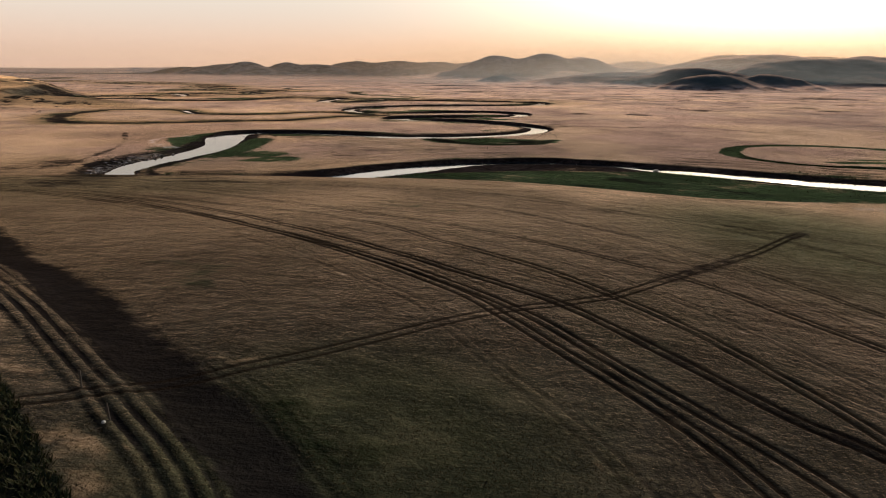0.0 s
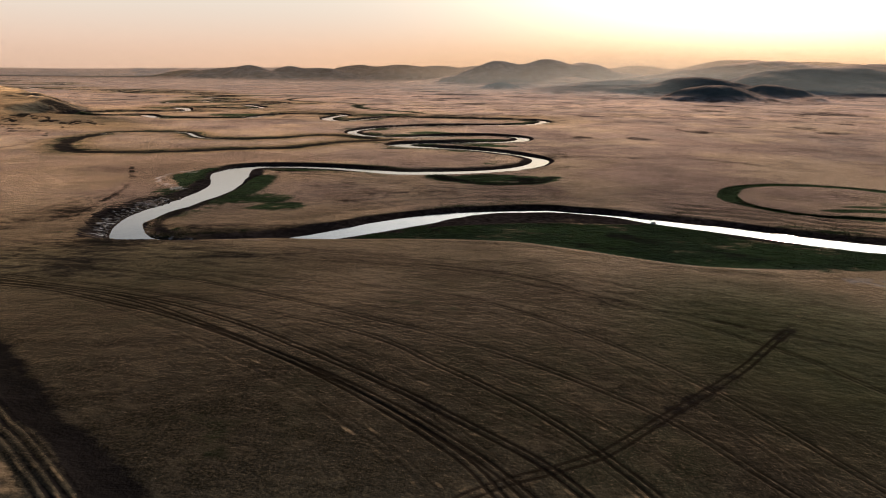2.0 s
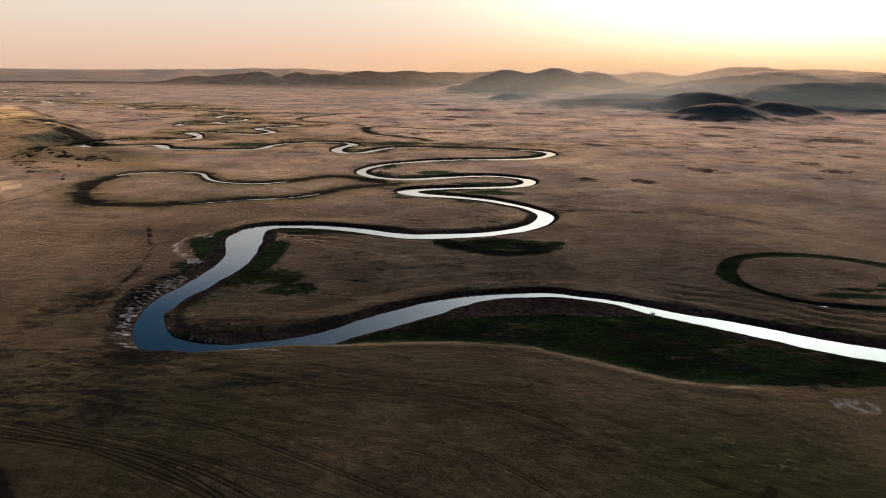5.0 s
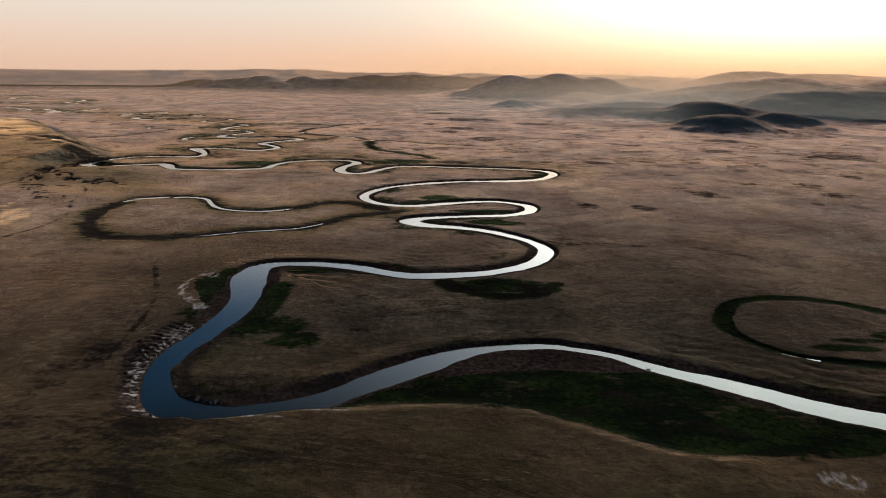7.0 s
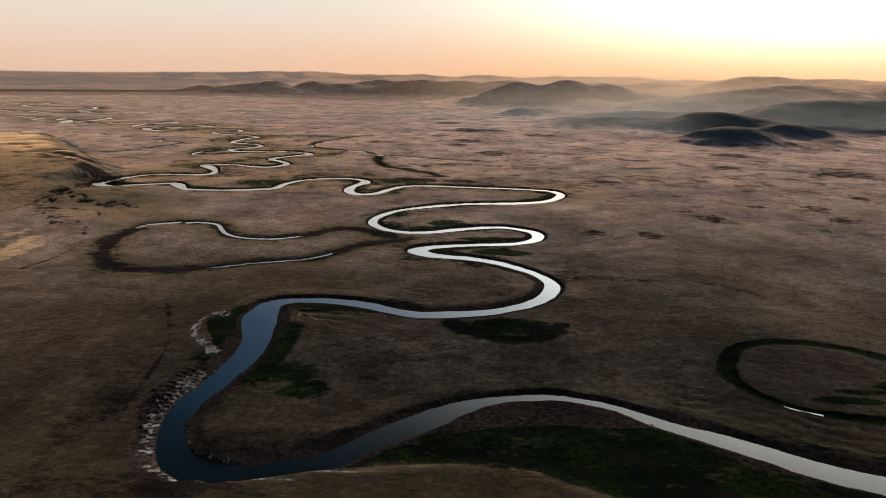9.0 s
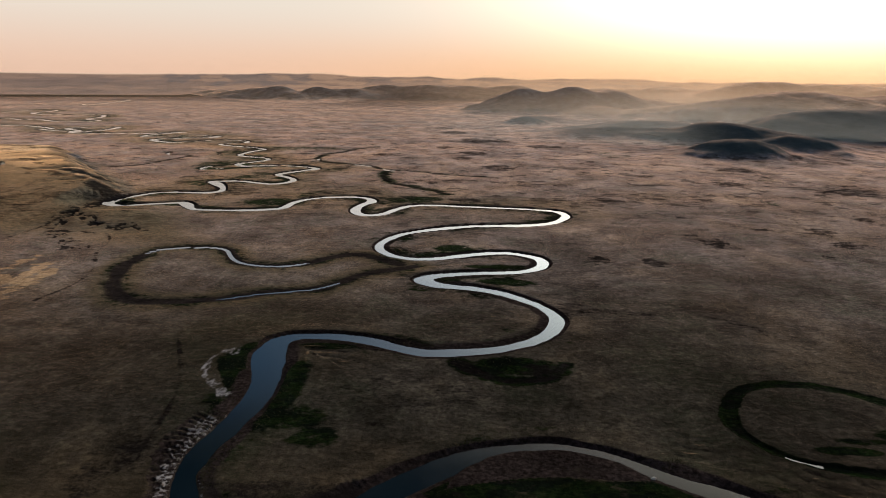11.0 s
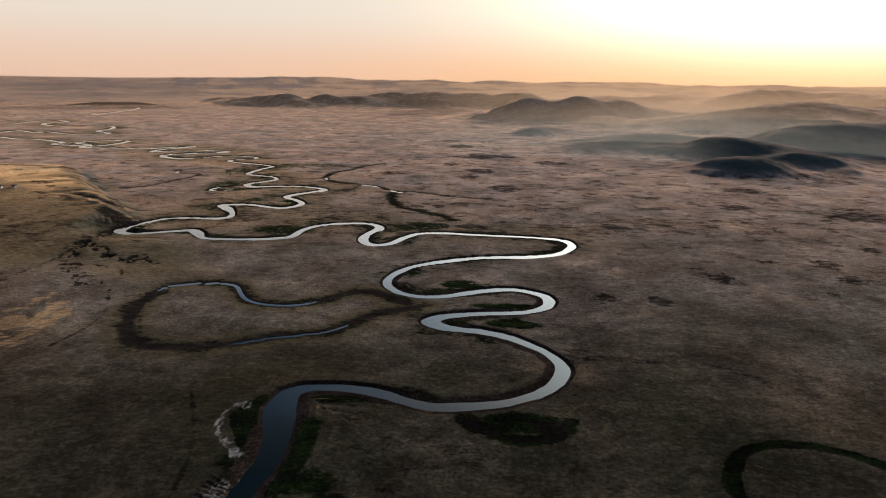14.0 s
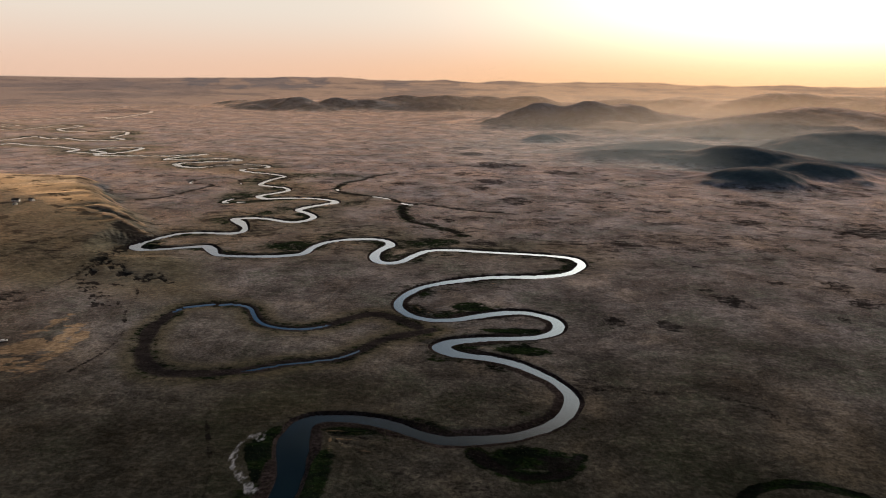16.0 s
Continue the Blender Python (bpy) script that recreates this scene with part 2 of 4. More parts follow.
    # sheen tinted mauve far off, as haze would turn it
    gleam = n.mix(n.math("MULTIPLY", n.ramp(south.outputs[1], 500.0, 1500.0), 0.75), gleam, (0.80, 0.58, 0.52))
    gleam = n.mix(pale, gleam, (1.0, 0.80, 0.60))
    gleam = n.mix(n.math("MULTIPLY", west, 0.75), gleam, n.mix(1.0, gleam, (0.76, 0.69, 0.61), "MULTIPLY"))
    gleam = n.mix(n.math("MULTIPLY", olive, 0.9), gleam, n.mix(hither, (0.98, 0.62, 0.34), (0.50, 0.50, 0.28)))
    gleam = n.mix(lush, gleam, (0.19, 0.28, 0.15))
    velvet = n.math("MULTIPLY", bladed, n.math("ADD", 0.48, n.math("MULTIPLY", thick, 1.6)))
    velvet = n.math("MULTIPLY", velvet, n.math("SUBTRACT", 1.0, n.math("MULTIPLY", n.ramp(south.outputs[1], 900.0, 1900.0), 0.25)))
    # near hill's sheen cut on its left, the dimmer side away from the sun
    velvet = n.math("MULTIPLY", velvet, n.math("ADD", 1.0, n.math("MULTIPLY", hither, n.math("SUBTRACT", 0.5, n.math("MULTIPLY", n.ramp(south.outputs[0], 40.0, -60.0), 0.92)))))
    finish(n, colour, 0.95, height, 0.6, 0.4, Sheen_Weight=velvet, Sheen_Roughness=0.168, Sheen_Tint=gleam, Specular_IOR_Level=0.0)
    return m


def river_water():
    m, n = material("river_water")
    place = n.put("ShaderNodeNewGeometry").outputs["Position"]
    ripple = n.math("ADD", n.noise(place, 2.2, 4, 0.65, (1, 1.5, 1)), n.math("MULTIPLY", n.noise(place, 0.12, 3, 0.6), 2.0))
    silt = n.mix(n.ramp(n.noise(place, 0.03, 3), 0.35, 0.65), (0.005, 0.014, 0.024), (0.009, 0.020, 0.030))
    gust = n.ramp(n.noise(place, 0.06, 5, 0.65, (1, 0.6, 1)), 0.42, 0.66)
    finish(n, silt, n.math("ADD", 0.04, n.math("MULTIPLY", gust, 0.07)), ripple, 0.06, 0.08, IOR=1.45)
    return m


STEPPE, WATER = steppe(), river_water()


def plain_material(name, base, other, scale, rough=0.85, metal=0.0, stretch=None):
    """A surface of two mingled colours with grain."""
    m, n = material(name)
    place = n.put("ShaderNodeTexCoord").outputs["Object"]
    grain = n.noise(place, scale, 5, 0.65, stretch)
    wear = n.noise(place, scale * 0.2, 3, 0.6)
    colour = n.mix(n.ramp(grain, 0.38, 0.66), base, other)
    colour = n.mix(n.math("MULTIPLY", n.ramp(wear, 0.5, 0.75), 0.4), colour, tuple(c * 0.5 for c in base))
    finish(n, colour, rough, grain, 0.4, 0.02, Metallic=metal)
    return m


def blades(name, base, other):
    """Grass whose tufts differ in colour."""
    m, n = material(name)
    island = n.put("ShaderNodeNewGeometry").outputs["Random Per Island"]
    finish(n, n.mix(island, base, other), 0.9, Specular_IOR_Level=0.1, Sheen_Weight=0.2, Sheen_Tint=(0.9, 0.65, 0.45))
    return m


DRY_GRASS = blades("dry_grass", (0.068, 0.058, 0.032), (0.135, 0.108, 0.062))
SEDGE = blades("sedge", (0.008, 0.018, 0.006), (0.050, 0.052, 0.020))
CLAY = blades("clay", (0.03, 0.026, 0.024), (0.24, 0.22, 0.21))
PALE_STONE = plain_material("pale_stone", (0.66, 0.64, 0.61), (0.5, 0.48, 0.45), 3.0)
GREY_WOOD = plain_material("grey_wood", (0.055, 0.045, 0.036), (0.10, 0.085, 0.07), 6.0, stretch=(1, 1, 0.1))
WHITE_WALL = plain_material("white_wall", (0.55, 0.53, 0.50), (0.42, 0.40, 0.37), 0.9)
DARK_ROOF = plain_material("dark_roof", (0.030, 0.027, 0.026), (0.052, 0.046, 0.043), 0.8, 0.7)
CAR_PAINT = plain_material("car_paint", (0.72, 0.72, 0.71), (0.62, 0.61, 0.60), 1.5, 0.25)
CAR_GLASS = plain_material("car_glass", (0.015, 0.017, 0.02), (0.02, 0.022, 0.025), 1.0, 0.06)
RUBBER = plain_material("rubber", (0.018, 0.018, 0.018), (0.03, 0.03, 0.03), 5.0, 0.9)


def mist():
    """A thin translucent sheet, torn at its edges, that stands in for evening haze and mist."""
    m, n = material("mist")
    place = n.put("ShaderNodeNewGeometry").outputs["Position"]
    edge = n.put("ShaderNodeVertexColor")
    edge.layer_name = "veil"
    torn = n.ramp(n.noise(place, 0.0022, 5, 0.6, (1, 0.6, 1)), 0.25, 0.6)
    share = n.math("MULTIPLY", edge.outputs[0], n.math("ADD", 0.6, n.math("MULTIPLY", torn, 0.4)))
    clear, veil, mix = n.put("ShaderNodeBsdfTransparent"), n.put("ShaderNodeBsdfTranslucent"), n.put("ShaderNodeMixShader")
    # haze colour painted in: cool on near sheets, warm on far ones
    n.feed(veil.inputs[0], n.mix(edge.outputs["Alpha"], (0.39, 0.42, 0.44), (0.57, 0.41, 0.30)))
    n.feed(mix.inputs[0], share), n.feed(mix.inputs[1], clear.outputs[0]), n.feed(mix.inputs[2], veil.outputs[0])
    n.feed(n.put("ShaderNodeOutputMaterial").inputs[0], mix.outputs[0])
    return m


HAZE_SHEET = mist()

# ---- the lie of the land ----
# the river's middle line (x, y, width), from the reach below the camera's hill to the far loops
RIVER_NEAR = [(215, 138, 12), (170, 152, 11.5), (126.4, 167.5, 11), (111, 174, 11), (93, 185.7, 9.3), (72.5, 197, 6.8), (56, 208.7, 4.8), (39.3, 214.4, 4.6), (25.5, 214, 4.6), (11.8, 211, 6), (0, 204.5, 8.8), (-10, 196.4, 12), (-21.7, 187, 11.4), (-31.3, 178, 10), (-40.4, 169.8, 10), (-55, 162.9, 11.5), (-65, 160.6, 11.5), (-75.6, 161.6, 11.5), (-85.2, 166.8, 10.5), (-91.4, 176, 9.4), (-95.6, 187, 8.4), (-96.4, 201, 9.5), (-93.2, 218.5, 10.6), (-89.9, 240, 12), (-91, 259, 13), (-97.5, 285, 17), (-97.4, 304, 12), (-85.8, 311.8, 7), (-65, 312, 8.5), (-49, 307.5, 8.5)]
RIVER_BENDS = [(-35, 300.5), (-22, 296), (-8, 297), (7, 300), (22, 306), (35, 315), (45, 327), (51, 343), (50, 357), (43, 371), (33, 382), (19, 394), (4, 400), (-11, 403), (-23, 407), (-31, 416), (-24, 426), (-8, 432), (8, 436), (25, 438), (40, 443), (51, 452), (56, 464), (54, 478), (45, 487), (30, 493), (9, 489), (-9, 479), (-27, 470), (-44, 468), (-59, 475), (-69, 487), (-74, 500), (-72, 522), (-60, 547), (-43, 563), (-22, 575)]
RIVER_MIDDLE = [(-1, 586), (21, 591), (48, 594), (71, 603), (86, 616), (98, 642), (95, 662), (84, 672), (60, 677), (23, 680), (-8, 683), (-39, 686), (-64, 680), (-78, 659), (-87, 635), (-100, 624), (-114, 630), (-121, 653), (-118, 678), (-111, 697), (-117, 715), (-132, 724), (-162, 720), (-185, 703), (-195, 678), (-197, 653), (-206, 642), (-228, 634), (-252, 631), (-276, 630), (-290, 635), (-305, 657), (-316, 666), (-333, 659), (-353, 648), (-374, 642), (-388, 652), (-390, 677), (-380, 700), (-370, 720), (-345, 729), (-316, 727), (-301, 738), (-306, 763)]
RIVER_FAR = [(-325, 792), (-338, 808), (-328, 818), (-299, 819), (-264, 802), (-244, 811), (-238, 836), (-253, 861), (-272, 879), (-268, 903), (-247, 932), (-234, 949), (-252, 970), (-291, 979), (-326, 973), (-348, 962), (-366, 978), (-365, 998), (-350, 1017), (-339, 1045), (-356, 1074), (-378, 1080), (-405, 1096), (-409, 1132), (-403, 1176), (-396, 1203), (-433, 1233), (-471, 1245), (-509, 1271), (-502, 1298), (-472, 1323), (-490, 1356), (-550, 1362), (-590, 1322)]
RIVER_LAST = [(-618, 1293), (-670, 1321), (-678, 1360), (-622, 1403), (-576, 1435), (-620, 1460), (-689, 1434), (-739, 1411), (-742, 1457), (-702, 1541), (-771, 1487), (-846, 1470), (-937, 1463), (-956, 1523), (-1015, 1565), (-998, 1629), (-928, 1646), (-912, 1561), (-936, 1501), (-1007, 1511), (-1055, 1528), (-1057, 1570), (-1166, 1635), (-1230, 1635), (-1317, 1680)]
RIVER_END = [(-1330, 1610), (-1425, 1687), (-1402, 1786), (-1404, 1890), (-1315, 1830), (-1303, 1875), (-1189, 1805), (-1107, 1866), (-1181, 1930), (-1198, 2041), (-1276, 2146), (-1421, 2102), (-1528, 2181), (-1541, 2332), (-1633, 2369), (-1637, 2118), (-1794, 2186), (-1784, 2318), (-2002, 2385), (-1960, 2646), (-1811, 2898), (-1718, 2833), (-1882, 3491), (-2083, 3471), (-2346, 3668), (-2236, 4013)]
OXBOW_LEFT = [(-42, 446), (-73, 425), (-86, 405), (-98, 391), (-112, 384), (-129, 378), (-145, 369), (-164, 361), (-184, 357), (-202, 356), (-218, 365), (-232, 385), (-244, 413), (-249, 441), (-248, 466), (-239, 477), (-224, 482), (-206, 484), (-193, 478), (-184, 463), (-177, 452), (-167, 443), (-152, 438), (-135, 439), (-120, 448), (-107, 464), (-91, 475), (-71, 468), (-52, 452)]
OXBOW_RIGHT = [(215, 240), (195, 252), (184, 259), (173, 267), (162, 272), (150, 274), (136, 272), (123, 265), (114, 253), (109, 239), (110, 227), (118, 215), (126, 210), (138, 206), (152, 204), (175, 200), (205, 188)]
SCAR = [(-3, 284), (6, 274), (17, 268), (29, 268), (40, 273), (47, 285)]
LOOP_FAR = [(-317, 962), (-358, 938), (-390, 920), (-402, 926), (-399, 950), (-381, 972)]
OXBOW_SMALL = [(-440, 1096), (-474, 1154), (-526, 1154), (-535, 1096), (-485, 1077), (-494, 1013), (-508, 945), (-540, 925)]
BROOK = [(-190, 1290), (-225, 1235), (-240, 1178), (-262, 1138), (-262, 1075), (-239, 1032), (-198, 1014), (-157, 990), (-124, 950), (-99, 954), (-63, 934), (-28, 917), (20, 905)]
BROOK_SOUTH = [(-124, 947), (-124, 894), (-106, 837), (-76, 806), (-45, 778), (-30, 756)]


def spline(points, step):
    """A smooth line through the points, as rows of place (and width), about one step apart."""
    p = np.array(points, float)
    p = np.vstack([2 * p[0] - p[1], p, 2 * p[-1] - p[-2]])
    out = []
    for a, b, c, d in zip(p, p[1:], p[2:], p[3:]):
        k = max(2, int(np.hypot(*(c - b)[:2]) / step))
        t = np.linspace(0, 1, k, endpoint=False)[:, None]
        out.append(0.5 * (2 * b + (c - a) * t + (2 * a - 5 * b + 4 * c - d) * t ** 2 + (3 * b - a - 3 * c + d) * t ** 3))
    return np.vstack(out + [p[-2:-1]])


def with_width(points, width, swells=()):
    """Gives each point the river's width there: uneven, and wider in the pools."""
    out = []
    for i, (x, y) in enumerate(points):
        w = width * (1 + 0.16 * math.sin(0.9 * i) * math.sin(0.37 * i + 1))
        out.append((x, y, w + sum(more * math.exp(-((x - a) ** 2 + (y - b) ** 2) / 200) for a, b, more in swells)))
    return out


POOLS = [(-29, 413, 5.5), (52, 340, 2.0), (54, 474, 1.5), (98, 646, 2.0), (-115, 700, 6.0), (-118, 645, 4.0), (-306, 658, 5.0), (-325, 795, 5.0), (-270, 895, 6.0), (-240, 945, 3.0), (-386, 660, 4.0), (-356, 970, 4.0)]
RIVER = spline(RIVER_NEAR + with_width(RIVER_BENDS, 7.7, POOLS) + with_width(RIVER_MIDDLE, 7.9, POOLS) + with_width(RIVER_FAR, 8.6, POOLS) + with_width(RIVER_LAST + RIVER_END, 13), 2.0)

# wheel tracks over the grazed hill
TRACKS = [
    [(-110, 108), (-71.3, 100.3), (-49.6, 93.3), (-27.5, 78.2), (-11.1, 64.8), (0.8, 52.8), (5.1, 45.7), (8.4, 39.7), (13.2, 31.4), (15.5, 24.9), (17, 18)],
    [(-110, 105), (-70.1, 98.6), (-53.2, 92.2), (-37.2, 84.2), (-22.9, 74.5), (-7.8, 63), (2.3, 53.1), (7.7, 45.6), (11.8, 38), (15.1, 32.3), (18.3, 26.6), (22, 18)],
    [(-110, 113), (-72.6, 102.2), (-40, 90.7), (-12, 70.5), (3.6, 57), (10.3, 50.1), (16.2, 39.7), (20.2, 32.7), (23.3, 29), (28, 22)],
    [(-75, 105), (-49.1, 97.6), (-14.2, 83.8), (1, 71.1), (12, 59.1), (18.9, 47.2), (22.7, 37.4), (24.6, 30.9), (27, 20)],
    [(-75, 116), (-43.8, 106.3), (-15.4, 91.5), (1.2, 82.1), (14.4, 72.1), (24.3, 62.3), (30.4, 51.6), (34.3, 45), (40, 35)],
    [(-60, 118), (-28.5, 110.4), (1.4, 103.7), (21.2, 87.1), (33.5, 69.5), (40.4, 53.9), (46, 40)],
    [(-50, 135), (-15.8, 129.9), (13.1, 123), (34.3, 102.8), (49.7, 87.4), (55.9, 76.5), (62, 64)],
    [(-100, 150), (-75.3, 143), (-36.8, 131), (-3.9, 125.6), (12.3, 117.6), (27.3, 108.3), (44.9, 99.3), (69.4, 89.1), (90, 82)],
    [(-22.2, 28.5), (-16.9, 31.1), (-12.7, 33.8), (-6.1, 38.7), (3.9, 47), (10.4, 50.7), (16.4, 54.6), (24.3, 62.3), (38.9, 76.8), (52.5, 92.6), (66, 108)],
    [(-12.6, 33.6), (-9.9, 31), (-7.2, 27.3), (-3.8, 22.8), (0, 17)],
]
MARSH = [(-43, 163), (-32, 164), (-16, 167), (-1, 169), (10, 169.5), (19, 168.5), (27, 165), (35, 160.5), (44, 155), (52, 151), (60, 148), (74, 147), (88, 147), (116, 148), (150, 150), (150, 175), (100, 190), (60, 215), (20, 222), (-10, 200), (-30, 178), (-40, 170)]
MUD_FLAT = [(-6, 186), (0, 200), (10, 210), (26, 214), (40, 214), (54, 210), (63, 203), (67, 197), (53, 194.5), (38, 195.5), (19, 193.5), (6, 190)]
TRAIL_BANK = [(-112, 178), (-118, 200), (-121, 222), (-126, 246), (-134, 268), (-150, 300)]
TRAIL_POND = [(-262, 352), (-258, 385), (-266, 420), (-285, 455), (-300, 500), (-330, 540), (-380, 600), (-410, 650)]
TRAIL_PLAIN = [(520, 1430), (430, 1560), (338, 1655), (219, 1737), (144, 1964), (64, 2169), (-37, 2511), (-165, 2818), (-341, 3059)]
TRAIL_HILL = [(-760, 760), (-700, 830), (-660, 900), (-640, 960)]
TRAIL_EAST = [(56, 352), (62, 360), (78, 363), (105, 361), (140, 359), (161, 345), (168, 330)]
# hills: x, y, height, half width
HILLS = [
    (528, 1288, 30, 92), (684, 1400, 31, 98), (600, 1590, 47, 160), (700, 1610, 26, 200), (270, 1640, 9, 120), (345, 1705, 17, 150), (490, 1800, 35, 230), (960, 1815, 66, 270), (1250, 1880, 76, 360),
    (1360, 2715, 112, 380), (1050, 2680, 66, 380), (1800, 2800, 104, 460), (1250, 2420, 44, 240), (212, 2950, 90, 200), (340, 3080, 74, 330), (458, 2965, 105, 215), (640, 3060, 92, 190), (820, 3100, 60, 260), (520, 2760, 36, 240), (181, 2150, 22, 62), (228, 2290, 15, 130),
    (-1245, 4150, 84, 190), (-1010, 4190, 88, 150), (-1420, 4260, 66, 260), (-850, 4330, 78, 260), (-1130, 4040, 44, 180), (-1500, 4060, 24, 120), (-640, 4600, 98, 320), (-330, 4560, 94, 300), (-60, 4640, 90, 340), (280, 4600, 96, 340), (900, 4700, 98, 400), (1350, 4700, 120, 420),
    (1900, 4380, 150, 560), (2450, 4150, 140, 600), (-1750, 4450, 44, 240),
]
# dark and boggy patches of the plain: x, y, half width, half depth
PATCHES = [(42, 991, 27, 40), (-149, 1145, 41, 26), (5, 1464, 37, 53), (57, 1464, 33, 42), (5, 1208, 30, 29), (-14, 1122, 22, 19), (-52, 1309, 21, 25), (-116, 1296, 29, 16), (-45, 1672, 33, 69), (-74, 1832, 33, 33), (-72, 855, 9, 11), (-52, 839, 10, 11), (-37, 860, 11, 7), (-54, 767, 9, 6), (4, 863, 11, 7), (37, 853, 10, 7), (233, 956, 15, 18), (256, 947, 21, 13)]
PATCHES_EAST = [(417, 1037, 33, 28), (357, 886, 22, 25), (495, 853, 42, 49), (160, 739, 17, 14), (211, 542, 18, 18), (201, 571, 12, 5), (290, 503, 8, 7), (329, 597, 16, 14), (328, 549, 20, 14), (144, 474, 9, 10), (100, 481, 13, 12), (218, 648, 7, 6), (278, 600, 11, 8), (611, 1213, 24, 31), (408, 664, 12, 26), (149, 1357, 37, 27), (103, 731, 8, 5), (-8, 716, 19, 13)]


def smooth(x, lo, hi):
    t = np.clip((x - lo) / (hi - lo), 0, 1)
    return t * t * (3 - 2 * t)


DICE = np.random.default_rng(3).uniform(-1, 1, 65536)


def hash_noise(x, y, size, seed):
    """Smooth value noise with cells of that size, -1 to 1."""
    u, v = x / size, y / size
    i, j = np.floor(u), np.floor(v)
    a, b = u - i, v - j
    a, b = a * a * (3 - 2 * a), b * b * (3 - 2 * b)

    i, j = i.astype(np.int64), j.astype(np.int64)

    def at(p, q):
        return DICE[(p * 2531 + q * 7919 + (p * q) * 13 + int(seed * 977)) & 65535]

    return (at(i, j) * (1 - a) + at(i + 1, j) * a) * (1 - b) + (at(i, j + 1) * (1 - a) + at(i + 1, j + 1) * a) * b


def layers(x, y, size, seed, count=4):
    return sum(hash_noise(x, y, size / 2.03 ** k, seed + k) * 0.5 ** k for k in range(count)) / 1.6


def near_line(x, y, line, reach):
    """For each place the nearest point of a line: distance, width there, side (+1 on the left), bend there, the share of the way, and how far the way off the line points north."""
    n = len(x)
    d, width, side, bend, way, north = np.full(n, 1e6), np.full(n, 1.0), np.zeros(n), np.zeros(n), np.zeros(n), np.zeros(n)
    p = line[:, :2]
    if y.max() < p[:, 1].min() - reach or y.min() > p[:, 1].max() + reach or x.max() < p[:, 0].min() - reach or x.min() > p[:, 0].max() + reach:
        return d, width, side, bend, way, north
    w = line[:, 2] if line.shape[1] > 2 else np.ones(len(p))
    t = np.gradient(p, axis=0)
    t /= np.maximum(np.linalg.norm(t, axis=1), 1e-6)[:, None]
    turn = np.gradient(np.unwrap(np.arctan2(t[:, 1], t[:, 0]))) / np.maximum(np.linalg.norm(np.gradient(p, axis=0), axis=1), 1e-6)
    turn = np.convolve(np.pad(turn, 6, mode="edge"), np.ones(13) / 13, "valid")
    order = np.argsort(y)
    ys = y[order]
    for k in range(0, len(p), 8):
        q = slice(k, min(k + 9, len(p)))
        lo, hi = p[q].min(0) - reach, p[q].max(0) + reach
        ids = order[np.searchsorted(ys, lo[1]):np.searchsorted(ys, hi[1])]
        ids = ids[(x[ids] > lo[0]) & (x[ids] < hi[0])]
        if not len(ids):
            continue
        dx, dy = x[ids, None] - p[q][:, 0], y[ids, None] - p[q][:, 1]
        along = dx * t[q][:, 0] + dy * t[q][:, 1]
        limit = 1.5
        gap = np.hypot(dx - np.clip(along, -limit, limit) * t[q][:, 0], dy - np.clip(along, -limit, limit) * t[q][:, 1])
        m = gap.argmin(1)
        best = gap[np.arange(len(ids)), m]
        hit = best < d[ids]
        ids, m, best = ids[hit], m[hit], best[hit]
        d[ids], width[ids], bend[ids], way[ids] = best, w[q][m], turn[q][m], (k + m) / len(p)
        side[ids] = np.sign(t[q][m, 0] * (y[ids] - p[q][m, 1]) - t[q][m, 1] * (x[ids] - p[q][m, 0]))
        north[ids] = side[ids] * t[q][m, 0]
    return d, width, side, bend, way, north


def within(x, y, corners, fade):
    """The share by which places lie inside an outline, with an edge that fades over that width."""
    line = spline(corners + corners[:1], 2.0)[:, :2]
    out = np.zeros(len(x))
    ids = np.nonzero((x > line[:, 0].min() - fade) & (x < line[:, 0].max() + fade) & (y > line[:, 1].min() - fade) & (y < line[:, 1].max() + fade))[0]
    if not len(ids):
        return out
    px, py = x[ids], y[ids]
    odd, gap = np.zeros(len(ids), bool), np.full(len(ids), 1e6)
    for (ax, ay), (bx, by) in zip(line, np.roll(line, -1, axis=0)):
        if ay != by:
            odd ^= ((ay > py) != (by > py)) & (px < (bx - ax) * (py - ay) / (by - ay) + ax)
        gap = np.minimum(gap, np.hypot(px - ax, py - ay))
    out[ids] = smooth(np.where(odd, gap, -gap), -fade, fade)
    return out


def land(x, y):
    """Heights and covers of the ground: z, and the shares of green, mud, salt, olive turf, ruts, pale stalks with lit
    crests, dark cover, and shade painted on the hills.
    """
    order = np.argsort(y, kind="stable")
    z, cover, wear = np.empty(len(x)), np.empty((len(x), 4)), np.empty((len(x), 4))
    for ids in np.array_split(order, max(1, len(x) // 20000)):
        z[ids], cover[ids], wear[ids] = land_strip(x[ids], y[ids])
    return z, cover, wear


